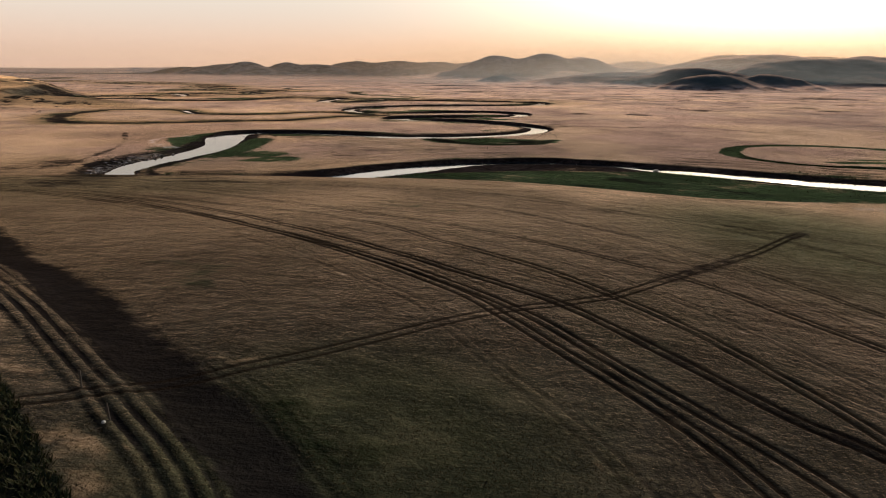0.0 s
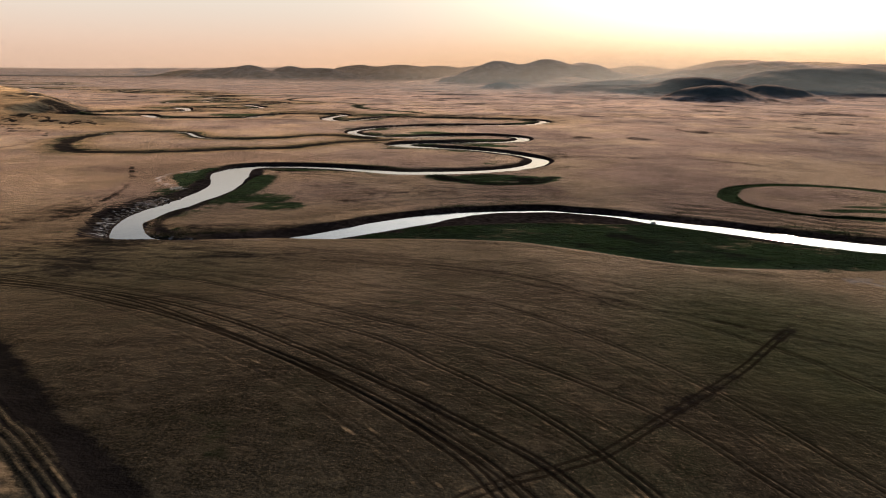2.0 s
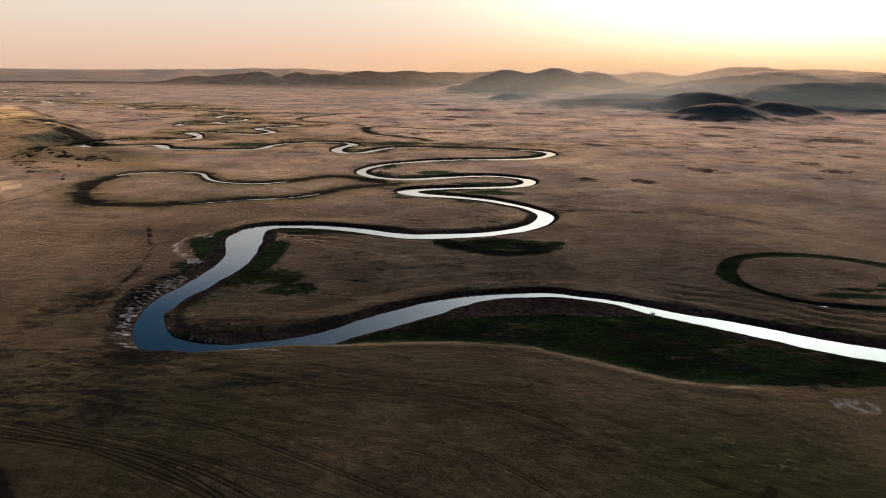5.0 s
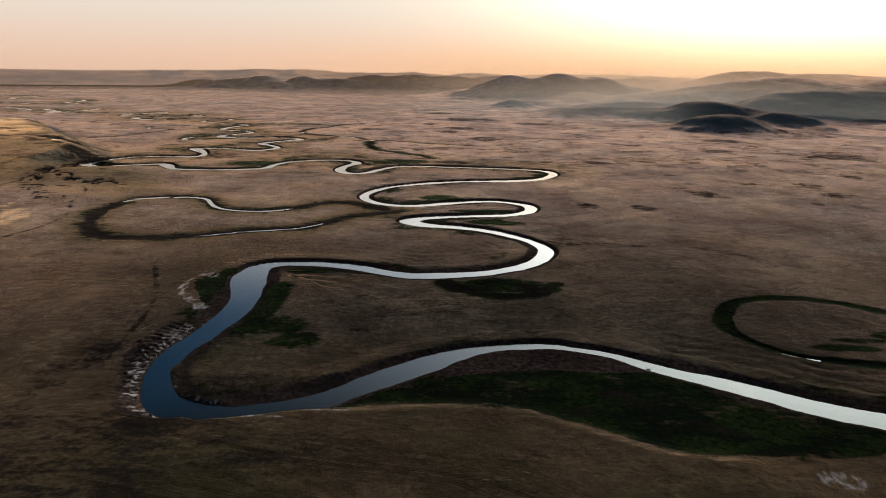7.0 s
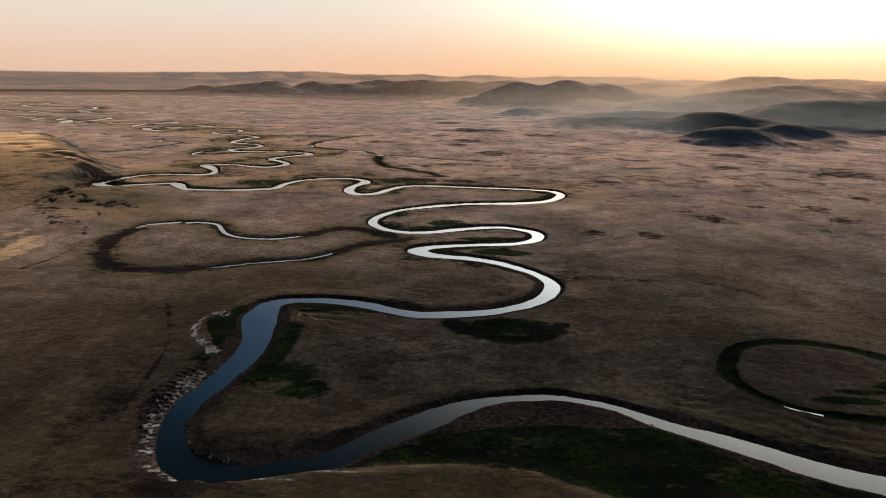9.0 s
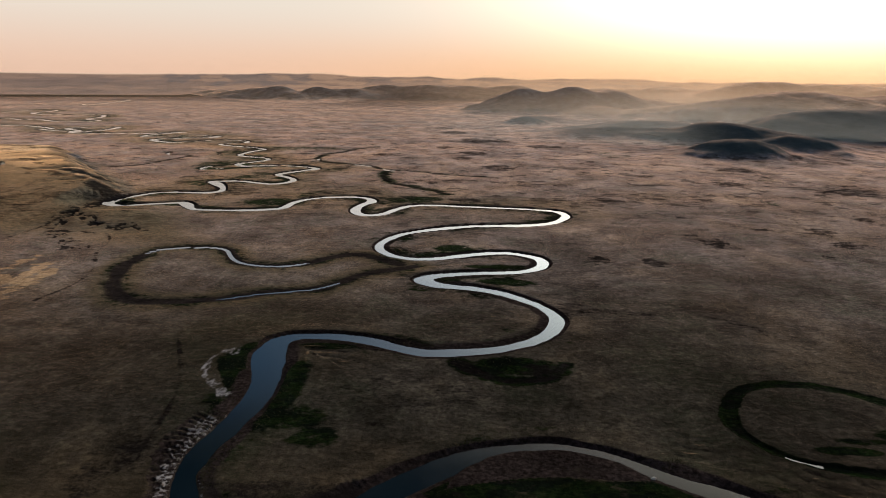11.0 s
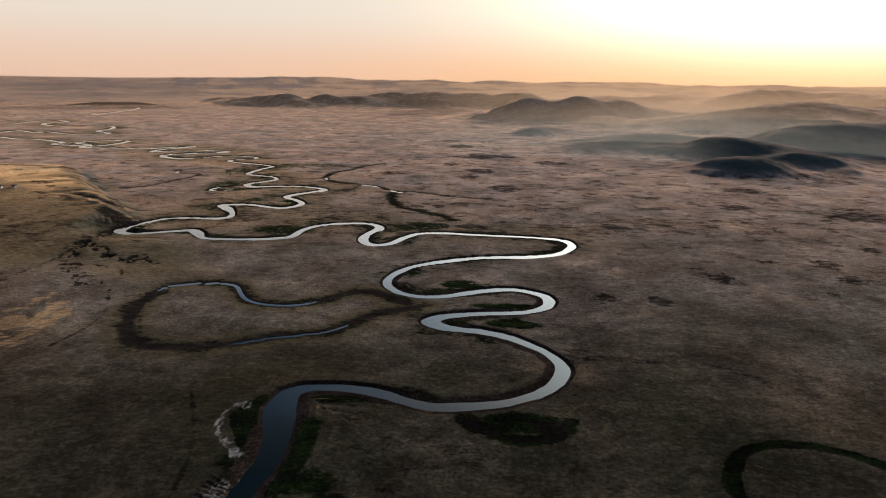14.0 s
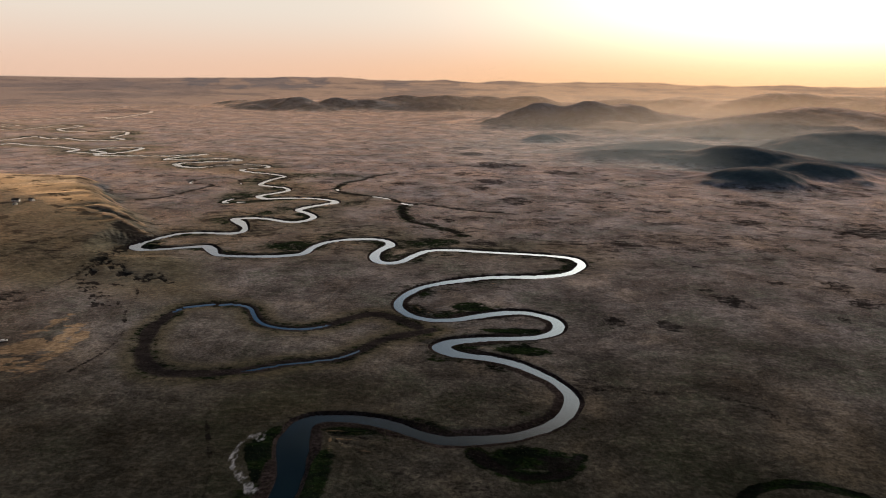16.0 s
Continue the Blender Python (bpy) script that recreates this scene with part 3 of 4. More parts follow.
def land_strip(x, y):
    """The land for places that lie in one strip from west to east."""
    n = len(x)
    r = np.hypot(x, y)
    green, mud, salt, rut, straw_lit, dark, olive, hill_shade = (np.zeros(n) for _ in range(8))
    z = 0.62 + (0.14 + 0.25 * smooth(y, 700, 1500)) * layers(x, y, 90, 3) + 0.10 * layers(x, y, 14, 9)
    z += smooth(y, 600, 2500) * smooth(x, -700, 300) * (2.5 + 4 * layers(x, y, 900, 5))
    # the grazed hill below the camera
    hill = 11.97 - 0.0722 * x + 0.00707 * y - 0.000223 * x * x + 0.000267 * x * y - 0.000412 * y * y + 0.25 * layers(x, y, 22, 21)
    hill = np.maximum(hill, -20)
    k = 1.2
    over = smooth(hill - z, -6, 2)
    z = np.where(hill > z - 8, z + k * np.log1p(np.exp(np.clip((hill - z) / k, -30, 30))), z)
    # the golden hill beside the river
    inside = -0.784 * (x + 640) - 0.623 * (y - 1008) + 26 * layers(x, y, 150, 31, 3)
    along = 0.623 * (x + 640) - 0.784 * (y - 1008)
    climb = np.clip((y - 575 + 0.10 * (x + 700) + 20 * layers(x, y, 160, 32, 3)) / 430, 0, 1)
    crest = smooth(-y, -1120, -1010)
    flank = smooth(inside, -8, 44)
    top = (1 - (1 - climb) ** 2.0) * flank * crest * smooth(x, -2200, -1700)
    rill = smooth(layers(along + 6 * layers(x, y, 40, 34), 0.10 * inside + 60, 44, 33, 3), 0.0, 0.55) * smooth(inside, 4, 30) * smooth(-inside, -130, -50) * smooth(climb, 0.25, 0.5) * crest
    z += 19.0 * top - 2.5 * rill * smooth(top, 0.05, 0.3)
    slope = smooth(inside, 0, 40) * smooth(climb, 0.0, 0.12) * crest
    # sunlit top painted pale, shaded rills and lower flank painted dark, over olive turf
    straw_lit += 1.1 * smooth(top, 0.93, 0.985)
    straw_lit += slope * (0.62 * smooth(climb, 0.40, 0.80) + 1.3 * smooth(climb, 0.86, 0.93) + 0.75 * (1 - rill) * smooth(-inside, -140, -60) * smooth(climb, 0.3, 0.5))
    skirt = smooth(inside, -30, 25) * smooth(y + 0.25 * (x + 450) + 25 * layers(x, y, 120, 39), 470, 560) * crest
    olive += skirt * (1 - 0.8 * smooth(climb, 0.85, 0.92)) * (0.95 + 0.15 * layers(x, y * 2, 90, 36))
    dark += 0.6 * rill * slope + 0.38 * skirt * smooth(-climb, -0.52, -0.14) * smooth(y, 520, 620) * (0.85 + 0.5 * layers(x, y, 70, 84))
    # lit crests, shaded hollows and the bright rim of the flat top, painted on the washed flank
    for line, half, share in (([(-780, 850), (-754, 889), (-721, 941), (-687, 972), (-659, 1009)], 22, 1.3), ([(-660, 850), (-624, 858), (-595, 876), (-565, 874), (-522, 844), (-490, 815)], 9, 1.0), ([(-537, 796), (-511, 792), (-470, 768), (-406, 723)], 8, 1.0), ([(-635, 948), (-575, 904), (-520, 854)], 8, 0.9), ([(-500, 770), (-470, 748), (-421, 713), (-387, 690)], 9, 0.7), ([(-655, 985), (-640, 1010), (-591, 944)], 11, -0.6), ([(-560, 800), (-512, 781), (-461, 753), (-419, 736)], 6, -0.45), ([(-610, 905), (-560, 880), (-500, 838)], 6, -0.4)):
        d, _, _, _, way, _ = near_line(x, y, spline(line, 3.0), 50)
        if d.min() > 60:
            continue
        touch = smooth(-d - 0.4 * half * layers(x, y, 20, 38), -half, -0.2 * half) * smooth(way, -0.01, 0.15) * smooth(-way, -1.0, -0.8)
        z += (1.6 if share > 0 else -1.6) * abs(share) * touch * (half < 20)
        if share > 0:
            straw_lit = np.maximum(straw_lit, 1.3 * share * touch)
            dark, olive = dark * (1 - touch), olive * (1 - 0.7 * touch)
        else:
            dark, straw_lit = np.maximum(dark, -share * touch), straw_lit * (1 - touch)
    # black washed-out channels where the hill meets the river
    web = np.abs(layers(x, y, 11, 37, 5))
    for line, half in (([(-380, 665), (-389, 649), (-395, 638), (-390, 609), (-387, 588), (-380, 559), (-369, 533), (-347, 507), (-323, 483), (-309, 471)], 11), ([(-386, 588), (-362, 571), (-341, 545), (-329, 521)], 8), ([(-336, 546), (-319, 536), (-310, 549), (-291, 539)], 8), ([(-437, 712), (-415, 696), (-395, 672), (-396, 650)], 13), ([(-387, 588), (-384, 540), (-386, 490), (-389, 454), (-392, 400)], 3)):
        d, _, _, _, _, _ = near_line(x, y, spline(line, 3.0), 40)
        if d.min() > 50:
            continue
        gully = smooth(-d - 0.5 * half * layers(x, y, 18, 35), -half * 1.3, -half * 0.3) * (smooth(-web, -0.26, -0.09) if 3 < half < 12 else 0.6 if half == 3 else 1.0)
        dark = np.maximum(dark, (0.8 if half == 13 else 1.1) * gully)
        z -= 0.8 * gully * np.minimum(1, np.maximum(z - 0.3, 0))
    # hills, and the plain's rim raised to fit the skyline seen from the camera
    cube = np.zeros(n)
    for hx, hy, hz, hw in HILLS:
        u = np.hypot(x - hx, (y - hy) / 0.85) / hw
        near = u < 2.4
        if not near.any():
            continue
        xs, ys = x[near], y[near]
        rough = 1 + 0.30 * layers(xs, ys, hw * 1.1, hx % 17) + 0.16 * layers(xs, ys, hw * 0.4, hy % 13)
        cube[near] += (hz * np.exp(-(u[near] * rough) ** 2 * 1.25) * smooth(-u[near], -2.4, -1.2)) ** 3
    rise = np.cbrt(cube)
    rise *= 1 + 0.16 * smooth(rise, 4, 20) * layers(x, y, 130 + 0.05 * r.mean(), 43, 5)
    z += rise
    # painted shade of the hills, fading with distance as haze would fade it
    hill_shade = np.maximum(hill_shade, smooth(rise, 3, 14) * (0.35 + 0.65 * smooth(-r, -2900, -1900)))
    angle = np.degrees(np.arctan2(x, y))
    rim = smooth(r, 4200, 4850) * np.where(y > 0, 1, 0.5) * (60 * smooth(angle, -25, -8) + 50 * smooth(angle, 12, 30) + 24 * smooth(angle, -25, -18) * layers(x, y, 800, 41)) - rise * smooth(r, 4200, 4850)
    z += np.maximum(rim, 0)
    z = np.maximum(z, 0.25)
    # old arms of the river: shallow, green, with some open water
    for line, half, deep, lush in ((OXBOW_LEFT, 9, 1.05, 0.5), (OXBOW_RIGHT, 3.0, 1.1, 1.2), (SCAR, 5, 0.7, 0.8), (LOOP_FAR, 10, 1.2, 0.7), (OXBOW_SMALL, 6, 1.0, 0.35), (BROOK, 8, 1.2, 0.45), (BROOK_SOUTH, 9, 1.0, 0.6)):
        d, _, side, bend, way, north = near_line(x, y, spline(line, 3.0), 40)
        if d.min() > 50:
            continue
        wob = d + 2.0 * layers(x, y, 16, 51)
        dip = smooth(-wob, -half, -half * 0.25)
        z -= np.minimum(deep * dip, np.maximum(z - 0.3, 0))
        green = np.maximum(green, lush * smooth(-wob, -half * 1.7, -half * 0.6))
        dark = np.maximum(dark, (0.15 if line is OXBOW_RIGHT else 0.24 if line is OXBOW_LEFT else 0.75) * (0.72 + 0.3 * layers(x, y, 18, 55)) * smooth(-wob, -half * 0.85, -half * 0.3) + 0.22 * smooth(-wob, -half * 2.2, -half * 0.8))
        if line is OXBOW_LEFT:
            # smooth dark band along this arm, drawn with the mud mask
            mud = np.maximum(mud, 0.62 * smooth(-wob, -half * 1.05, -half * 0.35))
            olive = np.maximum(olive, 0.8 * smooth(-wob, -half * 2.6, -half))
            open_water = smooth(way, 0.10, 0.12) * smooth(-way, -0.27, -0.24) + smooth(way, 0.55, 0.58) * smooth(-way, -0.86, -0.82)
            z -= np.where(way > 0.5, smooth(-d, -2.1, -1.0), smooth(-d, -1.3, -0.5)) * open_water * (z + 0.45)
        elif line is OXBOW_RIGHT:
            z -= smooth(-d, -0.9, -0.35) * ((way > 0.625) & (way < 0.68)) * (z + 0.4)
        elif line is LOOP_FAR:
            z -= smooth(-d, -3.5, -2.0) * smooth(-np.abs(way - 0.45), -0.42, -0.36) * (z + 0.4)
        elif line is OXBOW_SMALL:
            z -= smooth(-d, -3.5, -1.5) * (smooth(-way, -0.05, -0.02) + smooth(-np.abs(way - 0.43), -0.05, -0.02)) * (z + 0.4)
        elif line is BROOK:
            pool = smooth(-np.abs(way - 0.61), -0.05, -0.02) + smooth(-np.abs(way - 0.73), -0.04, -0.015) + smooth(-np.abs(way - 0.42), -0.02, -0.008)
            z -= smooth(-d, -3.5, -1.5) * np.minimum(pool, 1) * (z + 0.4)
    arms = np.random.default_rng(5)
    for k in range(26):
        p = RIVER[int(len(RIVER) * (0.40 + 0.02 * k))]
        swing, turn, size = arms.uniform(-60, 60, 2), arms.uniform(0, math.tau), arms.uniform(18, 48)
        arc = [(p[0] + swing[0] + size * math.cos(turn + a), p[1] + swing[1] + 0.8 * size * math.sin(turn + a)) for a in np.linspace(0, arms.uniform(2.4, 4.6), 7)]
        d, _, side, bend, way, north = near_line(x, y, spline(arc, 4.0), 24)
        if d.min() > 30:
            continue
        dip = smooth(-d - layers(x, y, 16, 54), -8, -3)
        dark = np.maximum(dark, 0.75 * dip)
        z -= dip * np.maximum(z - 0.25, 0)
        if k % 2:
            z -= smooth(-d, -4.5, -2.0) * smooth(way, 0.2, 0.3) * smooth(-way, -0.8, -0.6) * (z + 0.4)
    # the river
    d, width, side, bend, way, north = near_line(x, y, RIVER, 110)
    edge = d - width / 2 + 0.8 * layers(x, y, 9, 61) * smooth(r, 100, 130)
    inner = smooth(side * bend, -0.012, 0.022)
    bank = 2.6 + 11 * inner
    bank = bank * (1 + 0.35 * layers(x, y, 25, 63))
    # the eroded bank of the tight bend is wide, gullied and pale at its foot
    cd, _, _, _, cway, _ = near_line(x, y, spline([(-96, 235), (-102, 217), (-105, 200), (-102, 184), (-96, 169), (-86, 160), (-72, 156), (-58, 157)], 1.0), 20)
    cut = smooth(-cd, -17, -10) * smooth(cway, 0.0, 0.12) * smooth(-cway, -1.0, -0.86)
    bank = bank * (1 - cut) + cut * ((8.0 + 6.5 * smooth(y, 178, 217)) * (1 - 0.5 * smooth(cway, 0.7, 0.9)) + 2.0 * layers(x, y, 6, 62))
    flute = np.abs(np.sin(cway * 120 + 2.2 * layers(x, y, 9, 64))) ** 0.7
    face = cut * smooth(edge, 0.3, 2.0) * smooth(bank - edge, 0.2, 2.5)
    # bank heights fitted to the camera's view: low on its side, raised beyond
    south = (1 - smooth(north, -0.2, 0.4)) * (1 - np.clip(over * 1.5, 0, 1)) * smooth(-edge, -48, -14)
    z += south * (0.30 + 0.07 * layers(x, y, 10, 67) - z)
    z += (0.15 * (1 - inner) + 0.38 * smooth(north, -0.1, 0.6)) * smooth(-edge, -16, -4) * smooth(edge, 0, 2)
    slope = smooth(edge, 0.0, bank)
    bar = 0.06 + 0.05 * np.clip(edge, 0, 20)
    slope = slope * (1 - cut) + cut * np.clip(edge / bank, 0, 1) ** 0.8
    mixed = (1 - slope) * bar + slope * z - 0.8 * face * (1 - flute) * np.clip(edge / 6, 0, 1)
    bed = -1.3 * smooth(-edge, 0.0, 3.5)
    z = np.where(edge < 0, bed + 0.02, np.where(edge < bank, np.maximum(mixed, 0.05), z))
    scroll = np.sin(edge * 0.85 + 2.5 * layers(x, y, 26, 60)) * (0.25 + 0.75 * inner) * smooth(edge, 5, 10) * smooth(-edge, -50, -24) * (1 - np.clip(over * 2, 0, 1)) * smooth(layers(x, y, 40, 56), -0.3, 0.2)
    z += 0.16 * scroll
    straw_lit, dark = np.maximum(straw_lit, 0.6 * np.clip(scroll, 0, 1)), np.maximum(dark, 0.66 * np.clip(-scroll, 0, 1))
    dark = np.maximum(dark, 0.42 * inner * smooth(-edge, -34, -6) * (edge > 0) * smooth(y, 420, 560) * (1 + 0.6 * layers(x, y, 22, 72)))
    belt = smooth(-edge + 30 * layers(x, y, 70, 66), -85, -12) * smooth(y, 540, 760) * (1 - 0.85 * smooth(r, 2700, 3700))
    olive = np.maximum(olive, 0.75 * belt)
    dark = np.maximum(dark, 0.38 * belt * (1 + 0.7 * layers(x, y, 60, 70)))
    green = np.maximum(green, 0.55 * belt * smooth(layers(x, y, 50, 69), -0.1, 0.5))
    # bank mud, whose dark band also paints in the unlit bank faces
    mud = np.maximum(mud, smooth(-edge, -bank * (1.15 - 0.5 * inner) - 0.6, -bank * (0.7 - 0.4 * inner)) * (0.95 - 0.3 * inner))
    green = np.maximum(green, 0.75 * smooth(-edge, -26, -6) * (0.45 + 0.55 * inner) * smooth(layers(x, y, 45, 65), -0.5, 0.3))
    # marsh meadow between the hill and the near reach
    foot = within(x, y, MARSH, 6.0) * np.where(d < 110, smooth(-north, -0.3, 0.1), 1)
    fen = layers(0.5 * x + 0.2 * y, y + 0.25 * x, 9, 57) + 0.4 * layers(x, y, 30, 58)
    green = np.maximum(green, foot * (1.0 + 0.45 * fen))
    dark = np.maximum(dark, 0.62 * foot * smooth(fen + 0.5 * layers(x, y, 34, 82), -0.05, 0.4))
    z = np.where(edge > 0, z + np.clip(foot, 0, 1) * (np.minimum(z, 0.32 + 0.1 * layers(x, y, 12, 68)) - z), z)
    flat = within(x, y, MUD_FLAT, 1.5) * (edge > 0) * (1 + 0.3 * layers(x, y, 8, 59))
    mud = np.maximum(mud, 0.72 * flat)
    green, dark = green * (1 - 0.9 * np.clip(flat, 0, 1)), dark * (1 - 0.9 * np.clip(flat, 0, 1))
    # green tongues inside the bends
    for gx, gy, ga, gb, share in ((-79, 252, 9, 32, 1.0), (-80, 226, 10, 16, 0.8), (-68, 230, 14, 14, 0.66), (-58, 214, 13, 9, 0.75), (146, 219, 17, 3.5, 0.85), (156, 226, 14, 3, 0.75), (-108, 285, 13, 22, 1.0), (22, 284, 26, 12, 1.0), (-70, 300, 18, 5, 0.8), (-10, 500, 24, 16, 0.8), (20, 450, 30, 8, 0.9), (-16, 394, 24, 5, 0.7), (269, 1227, 45, 75, 0.36), (428, 932, 21, 37, 0.32), (352, 743, 9, 18, 0.5), (-211, 678, 44, 25, 0.8), (-67, 712, 39, 32, 0.7), (27, 415, 23, 11, 0.9), (-329, 1229, 111, 40, 0.5), (-80, 645, 20, 20, 0.6), (180, 232, 30, 8, 0.8), (185, 185, 40, 9, 0.9)):
        green = np.maximum(green, share * smooth(-np.hypot((x - gx) / ga, (y - gy) / gb) - 0.25 * layers(x, y, 20, 71), -1.2, -0.5))
    mud *= 1 - 0.8 * smooth(green, 0.6, 0.95) * smooth(edge, 0.8, 2.5)
    for gx, gy, ga, gb, share in [(*p, 0.66) for p in PATCHES + PATCHES_EAST] + [(-172, 1154, 40, 12, 0.7), (68, 366, 14, 13, 0.5), (34, 279, 13, 8, 0.75), (-20, 250, 30, 20, 0.35), (-400, 480, 40, 25, 0.5), (-62, 180, 24, 7, 0.5)]:
        if gy + 3 * gb < y.min() or gy - 3 * gb > y.max():
            continue
        torn = 0.7 * layers(x * 0.6 + 0.3 * y, y, ga * 1.1, 73) + 0.5 * layers(x, y * 2, ga * 0.3, 74)
        dark = np.maximum(dark, share * smooth(-np.hypot((x - gx) / ga, (y - gy) / gb) - torn, -1.25, -0.55))
    bog = layers(x, y * 1.7, 110, 75, 5) + 0.25 * layers(x, y, 22, 77)
    dark = np.maximum(dark, 0.45 * smooth(bog, 0.36, 0.56) * smooth(y, 420, 800) * (1 - smooth(rise, 1, 5)) * (0.35 + 0.65 * smooth(x, -350, 0)))
    mud = np.maximum(mud * (1 - 0.5 * cut), cut * (0.58 + 0.30 * (1 - flute) + 0.35 * layers(x, y, 5, 92)) * smooth(bank * 1.1 - edge, 0, 1.5) * (edge > 0))
    salt = np.maximum(salt, 0.80 * cut * (edge > 0.2) * smooth(-edge, -1.0 * bank, -2.0) * smooth(flute + 0.5 * layers(x, y, 4, 81), 0.35, 0.95))
    for sx, sy, sa, sb, share in ((96.5, 137, 7.5, 5, 0.62), (50, 283, 2, 4, 0.5), (-58, 154, 16, 1.3, 0.8), (-38, 160.5, 14, 1.2, 0.7)):
        salt = np.maximum(salt, share * smooth(-np.hypot((x - sx) / sa, (y - sy) / sb), -1.15, -0.55))
    d, _, side, _, way, north = near_line(x, y, spline([(-117, 289), (-121, 288), (-124.5, 283), (-124, 275), (-121, 266), (-116, 258), (-111, 251), (-106, 245)], 2.0), 14)
    salt = np.maximum(salt, 0.70 * smooth(-d - 3.5 * layers(x, y, 8, 86), -6.5 + 2.0 * way, -0.5))
    green = np.maximum(green, 1.0 * within(x, y, [(-118, 290), (-119, 276), (-113, 262), (-105, 251), (-104, 268), (-107, 292)], 2.5))
    # pale terrace edge over the marsh
    d, _, side, _, way, north = near_line(x, y, spline([(-43, 158), (-32, 160.5), (-16, 163.5), (-1, 165.5), (10, 166), (19, 165), (27, 161.5), (35, 157), (44, 151.5), (52, 147.5), (60, 144.5), (74, 142)], 2.0), 8)
    z += 0.2 * smooth(-d, -6.0, -0.5) * smooth(x, -30, -8)
    straw_lit = np.maximum(straw_lit, 0.42 * smooth(-d - 3 * layers(x, y, 15, 83), -6.0, -0.6) * (0.8 + 1.0 * layers(x, y, 12, 88)))
    # pale wash on the slope to the left
    wisp = layers(0.35 * (x + y), y - 0.6 * x, 9, 85)
    straw_lit = np.maximum(straw_lit, within(x, y, [(-299, 338), (-283, 346), (-281, 370), (-284, 398), (-298, 430), (-320, 425), (-330, 385), (-335, 350)], 12.0) * smooth(wisp, -0.08, 0.22))
    for line in ([(-299, 340), (-290, 358), (-288, 395), (-296, 427)], [(-324, 372), (-305, 379), (-302, 404), (-307, 438)], [(-337, 400), (-325, 418), (-323, 455)]):
        d, _, _, _, way, _ = near_line(x, y, spline(line, 3.0), 20)
        if d.min() < 20:
            straw_lit = np.maximum(straw_lit, 0.9 * smooth(-d - 7 * wisp, -7, -1) * smooth(way, 0.0, 0.2) * smooth(-way, -1.0, -0.75))
    # trodden trails
    for line, width, share in ((TRAIL_BANK, 1.1, 0.66), (TRAIL_POND, 1.4, 0.66), (TRAIL_PLAIN, 3.5, 0.66), (TRAIL_HILL, 2.2, 0.66), (TRAIL_EAST, 4.5, 0.42)):
        d, _, _, _, way, north = near_line(x, y, spline(line, 3.0), 12)
        if d.min() > 20:
            continue
        wob = d + 0.8 * layers(x, y, 9, 87)
        dark = np.maximum(dark, share * smooth(-wob, -width * 1.6, -width * 0.4) * smooth(layers(x, y, 30, 89), -0.6, 0.1))
    # wheel ruts
    for i, line in enumerate(TRACKS + [[(a + s * 2.1 * (1 + 0.2 * k), b + s * 2.6) for k, (a, b) in enumerate(TRACKS[m])] for m, s in ((0, -1), (2, 1), (3, 1), (4, 1.2), (5, 1.4), (6, 1.3), (5, -1.2), (7, 1.5), (3, -2.2), (6, 2.8), (7, 3.2))]):
        d, _, side, _, way, north = near_line(x, y, spline(line, 1.2), 4.0)
        if d.min() > 10:
            continue
        off = np.abs(d - 0.48)
        wide = 0.26 + 0.0016 * r
        wheel = smooth(-off, -wide, -0.10) * (smooth(-way, -0.985, -0.80) if i == 8 else 1.0) * (0.92 + 0.3 * layers(x, y, 12, 98))
        z -= (0.03 if i > 7 else 0.08) * wheel
        rut = np.maximum(rut, (0.35 if i == 9 else 0.90 if i == 8 else 0.95 if i < 3 else 0.75 if i < 8 else 0.50) * wheel)
        if i == 2:
            dark = np.maximum(dark, 0.5 * smooth(-d, -1.6, -0.4) * smooth(way, 0.55, 0.75))
        straw_lit = np.maximum(straw_lit, 0.32 * smooth(-np.abs(d - 0.95), -0.35, -0.1))
        dark = np.maximum(dark, (0.46 * smooth(way, 0.3, 0.5) * smooth(-way, -0.99, -0.8) if i == 8 else 0.08) * smooth(-d, -1.9, -0.6))
    # the worn road and the mown strips at the hill's left
    d, _, side, _, way, north = near_line(x, y, spline([(-110, 118), (-60, 75), (-42.6, 58.5), (-35.4, 52.3), (-27.7, 45.4), (-20.2, 37.9), (-14.6, 32.1), (-9.8, 27), (-6.6, 22.5), (-3, 14), (2, 0)], 1.2), 26)
    across = np.where(d < 26, d * side, 99.0) + 0.5 * layers(x, y, 5, 99)
    dark = np.maximum(dark, 1.1 * smooth(-across, -3.4, 0.2) * smooth(across, -2.8, -1.2))
    z -= 0.16 * smooth(-d, -3.4, -0.4)
    green = np.maximum(green, 0.34 * smooth(across, 0.6, 2.0) * smooth(-across, -5.5, -2.4) * smooth(-y, -46, -30))
    strips = (side < 0) * smooth(d, 1.6, 2.4) * smooth(-d, -5.6, -4.6)
    wave = 0.5 + 0.5 * np.cos(d * 2 * math.pi / 0.92 + 0.9 * layers(x, y, 7, 91))
    z += strips * 0.10 * wave
    straw_lit = np.maximum(straw_lit, strips * 0.48 * smooth(wave, 0.5, 0.95) * (0.7 + 0.5 * layers(x, y, 2.5, 95)))
    dark = np.maximum(dark, strips * 0.7 * smooth(-wave, -0.6, -0.15))
    hem = (side < 0) * smooth(d, 4.8, 5.6) * smooth(-d, -8.2, -6.8)
    straw_lit = np.maximum(straw_lit, hem * (0.5 + 0.6 * layers(x, y, 3.0, 97)))
    verge = (side < 0) * smooth(d, 6.8, 7.8) * smooth(-r, -75, -50)
    green = np.maximum(green, verge * smooth(-d, -18, -14) * (0.75 + 0.5 * layers(x, y, 4, 93)))
    z -= verge * 1.2 * smooth(d, 8.5, 11) * smooth(-d, -22, -17)
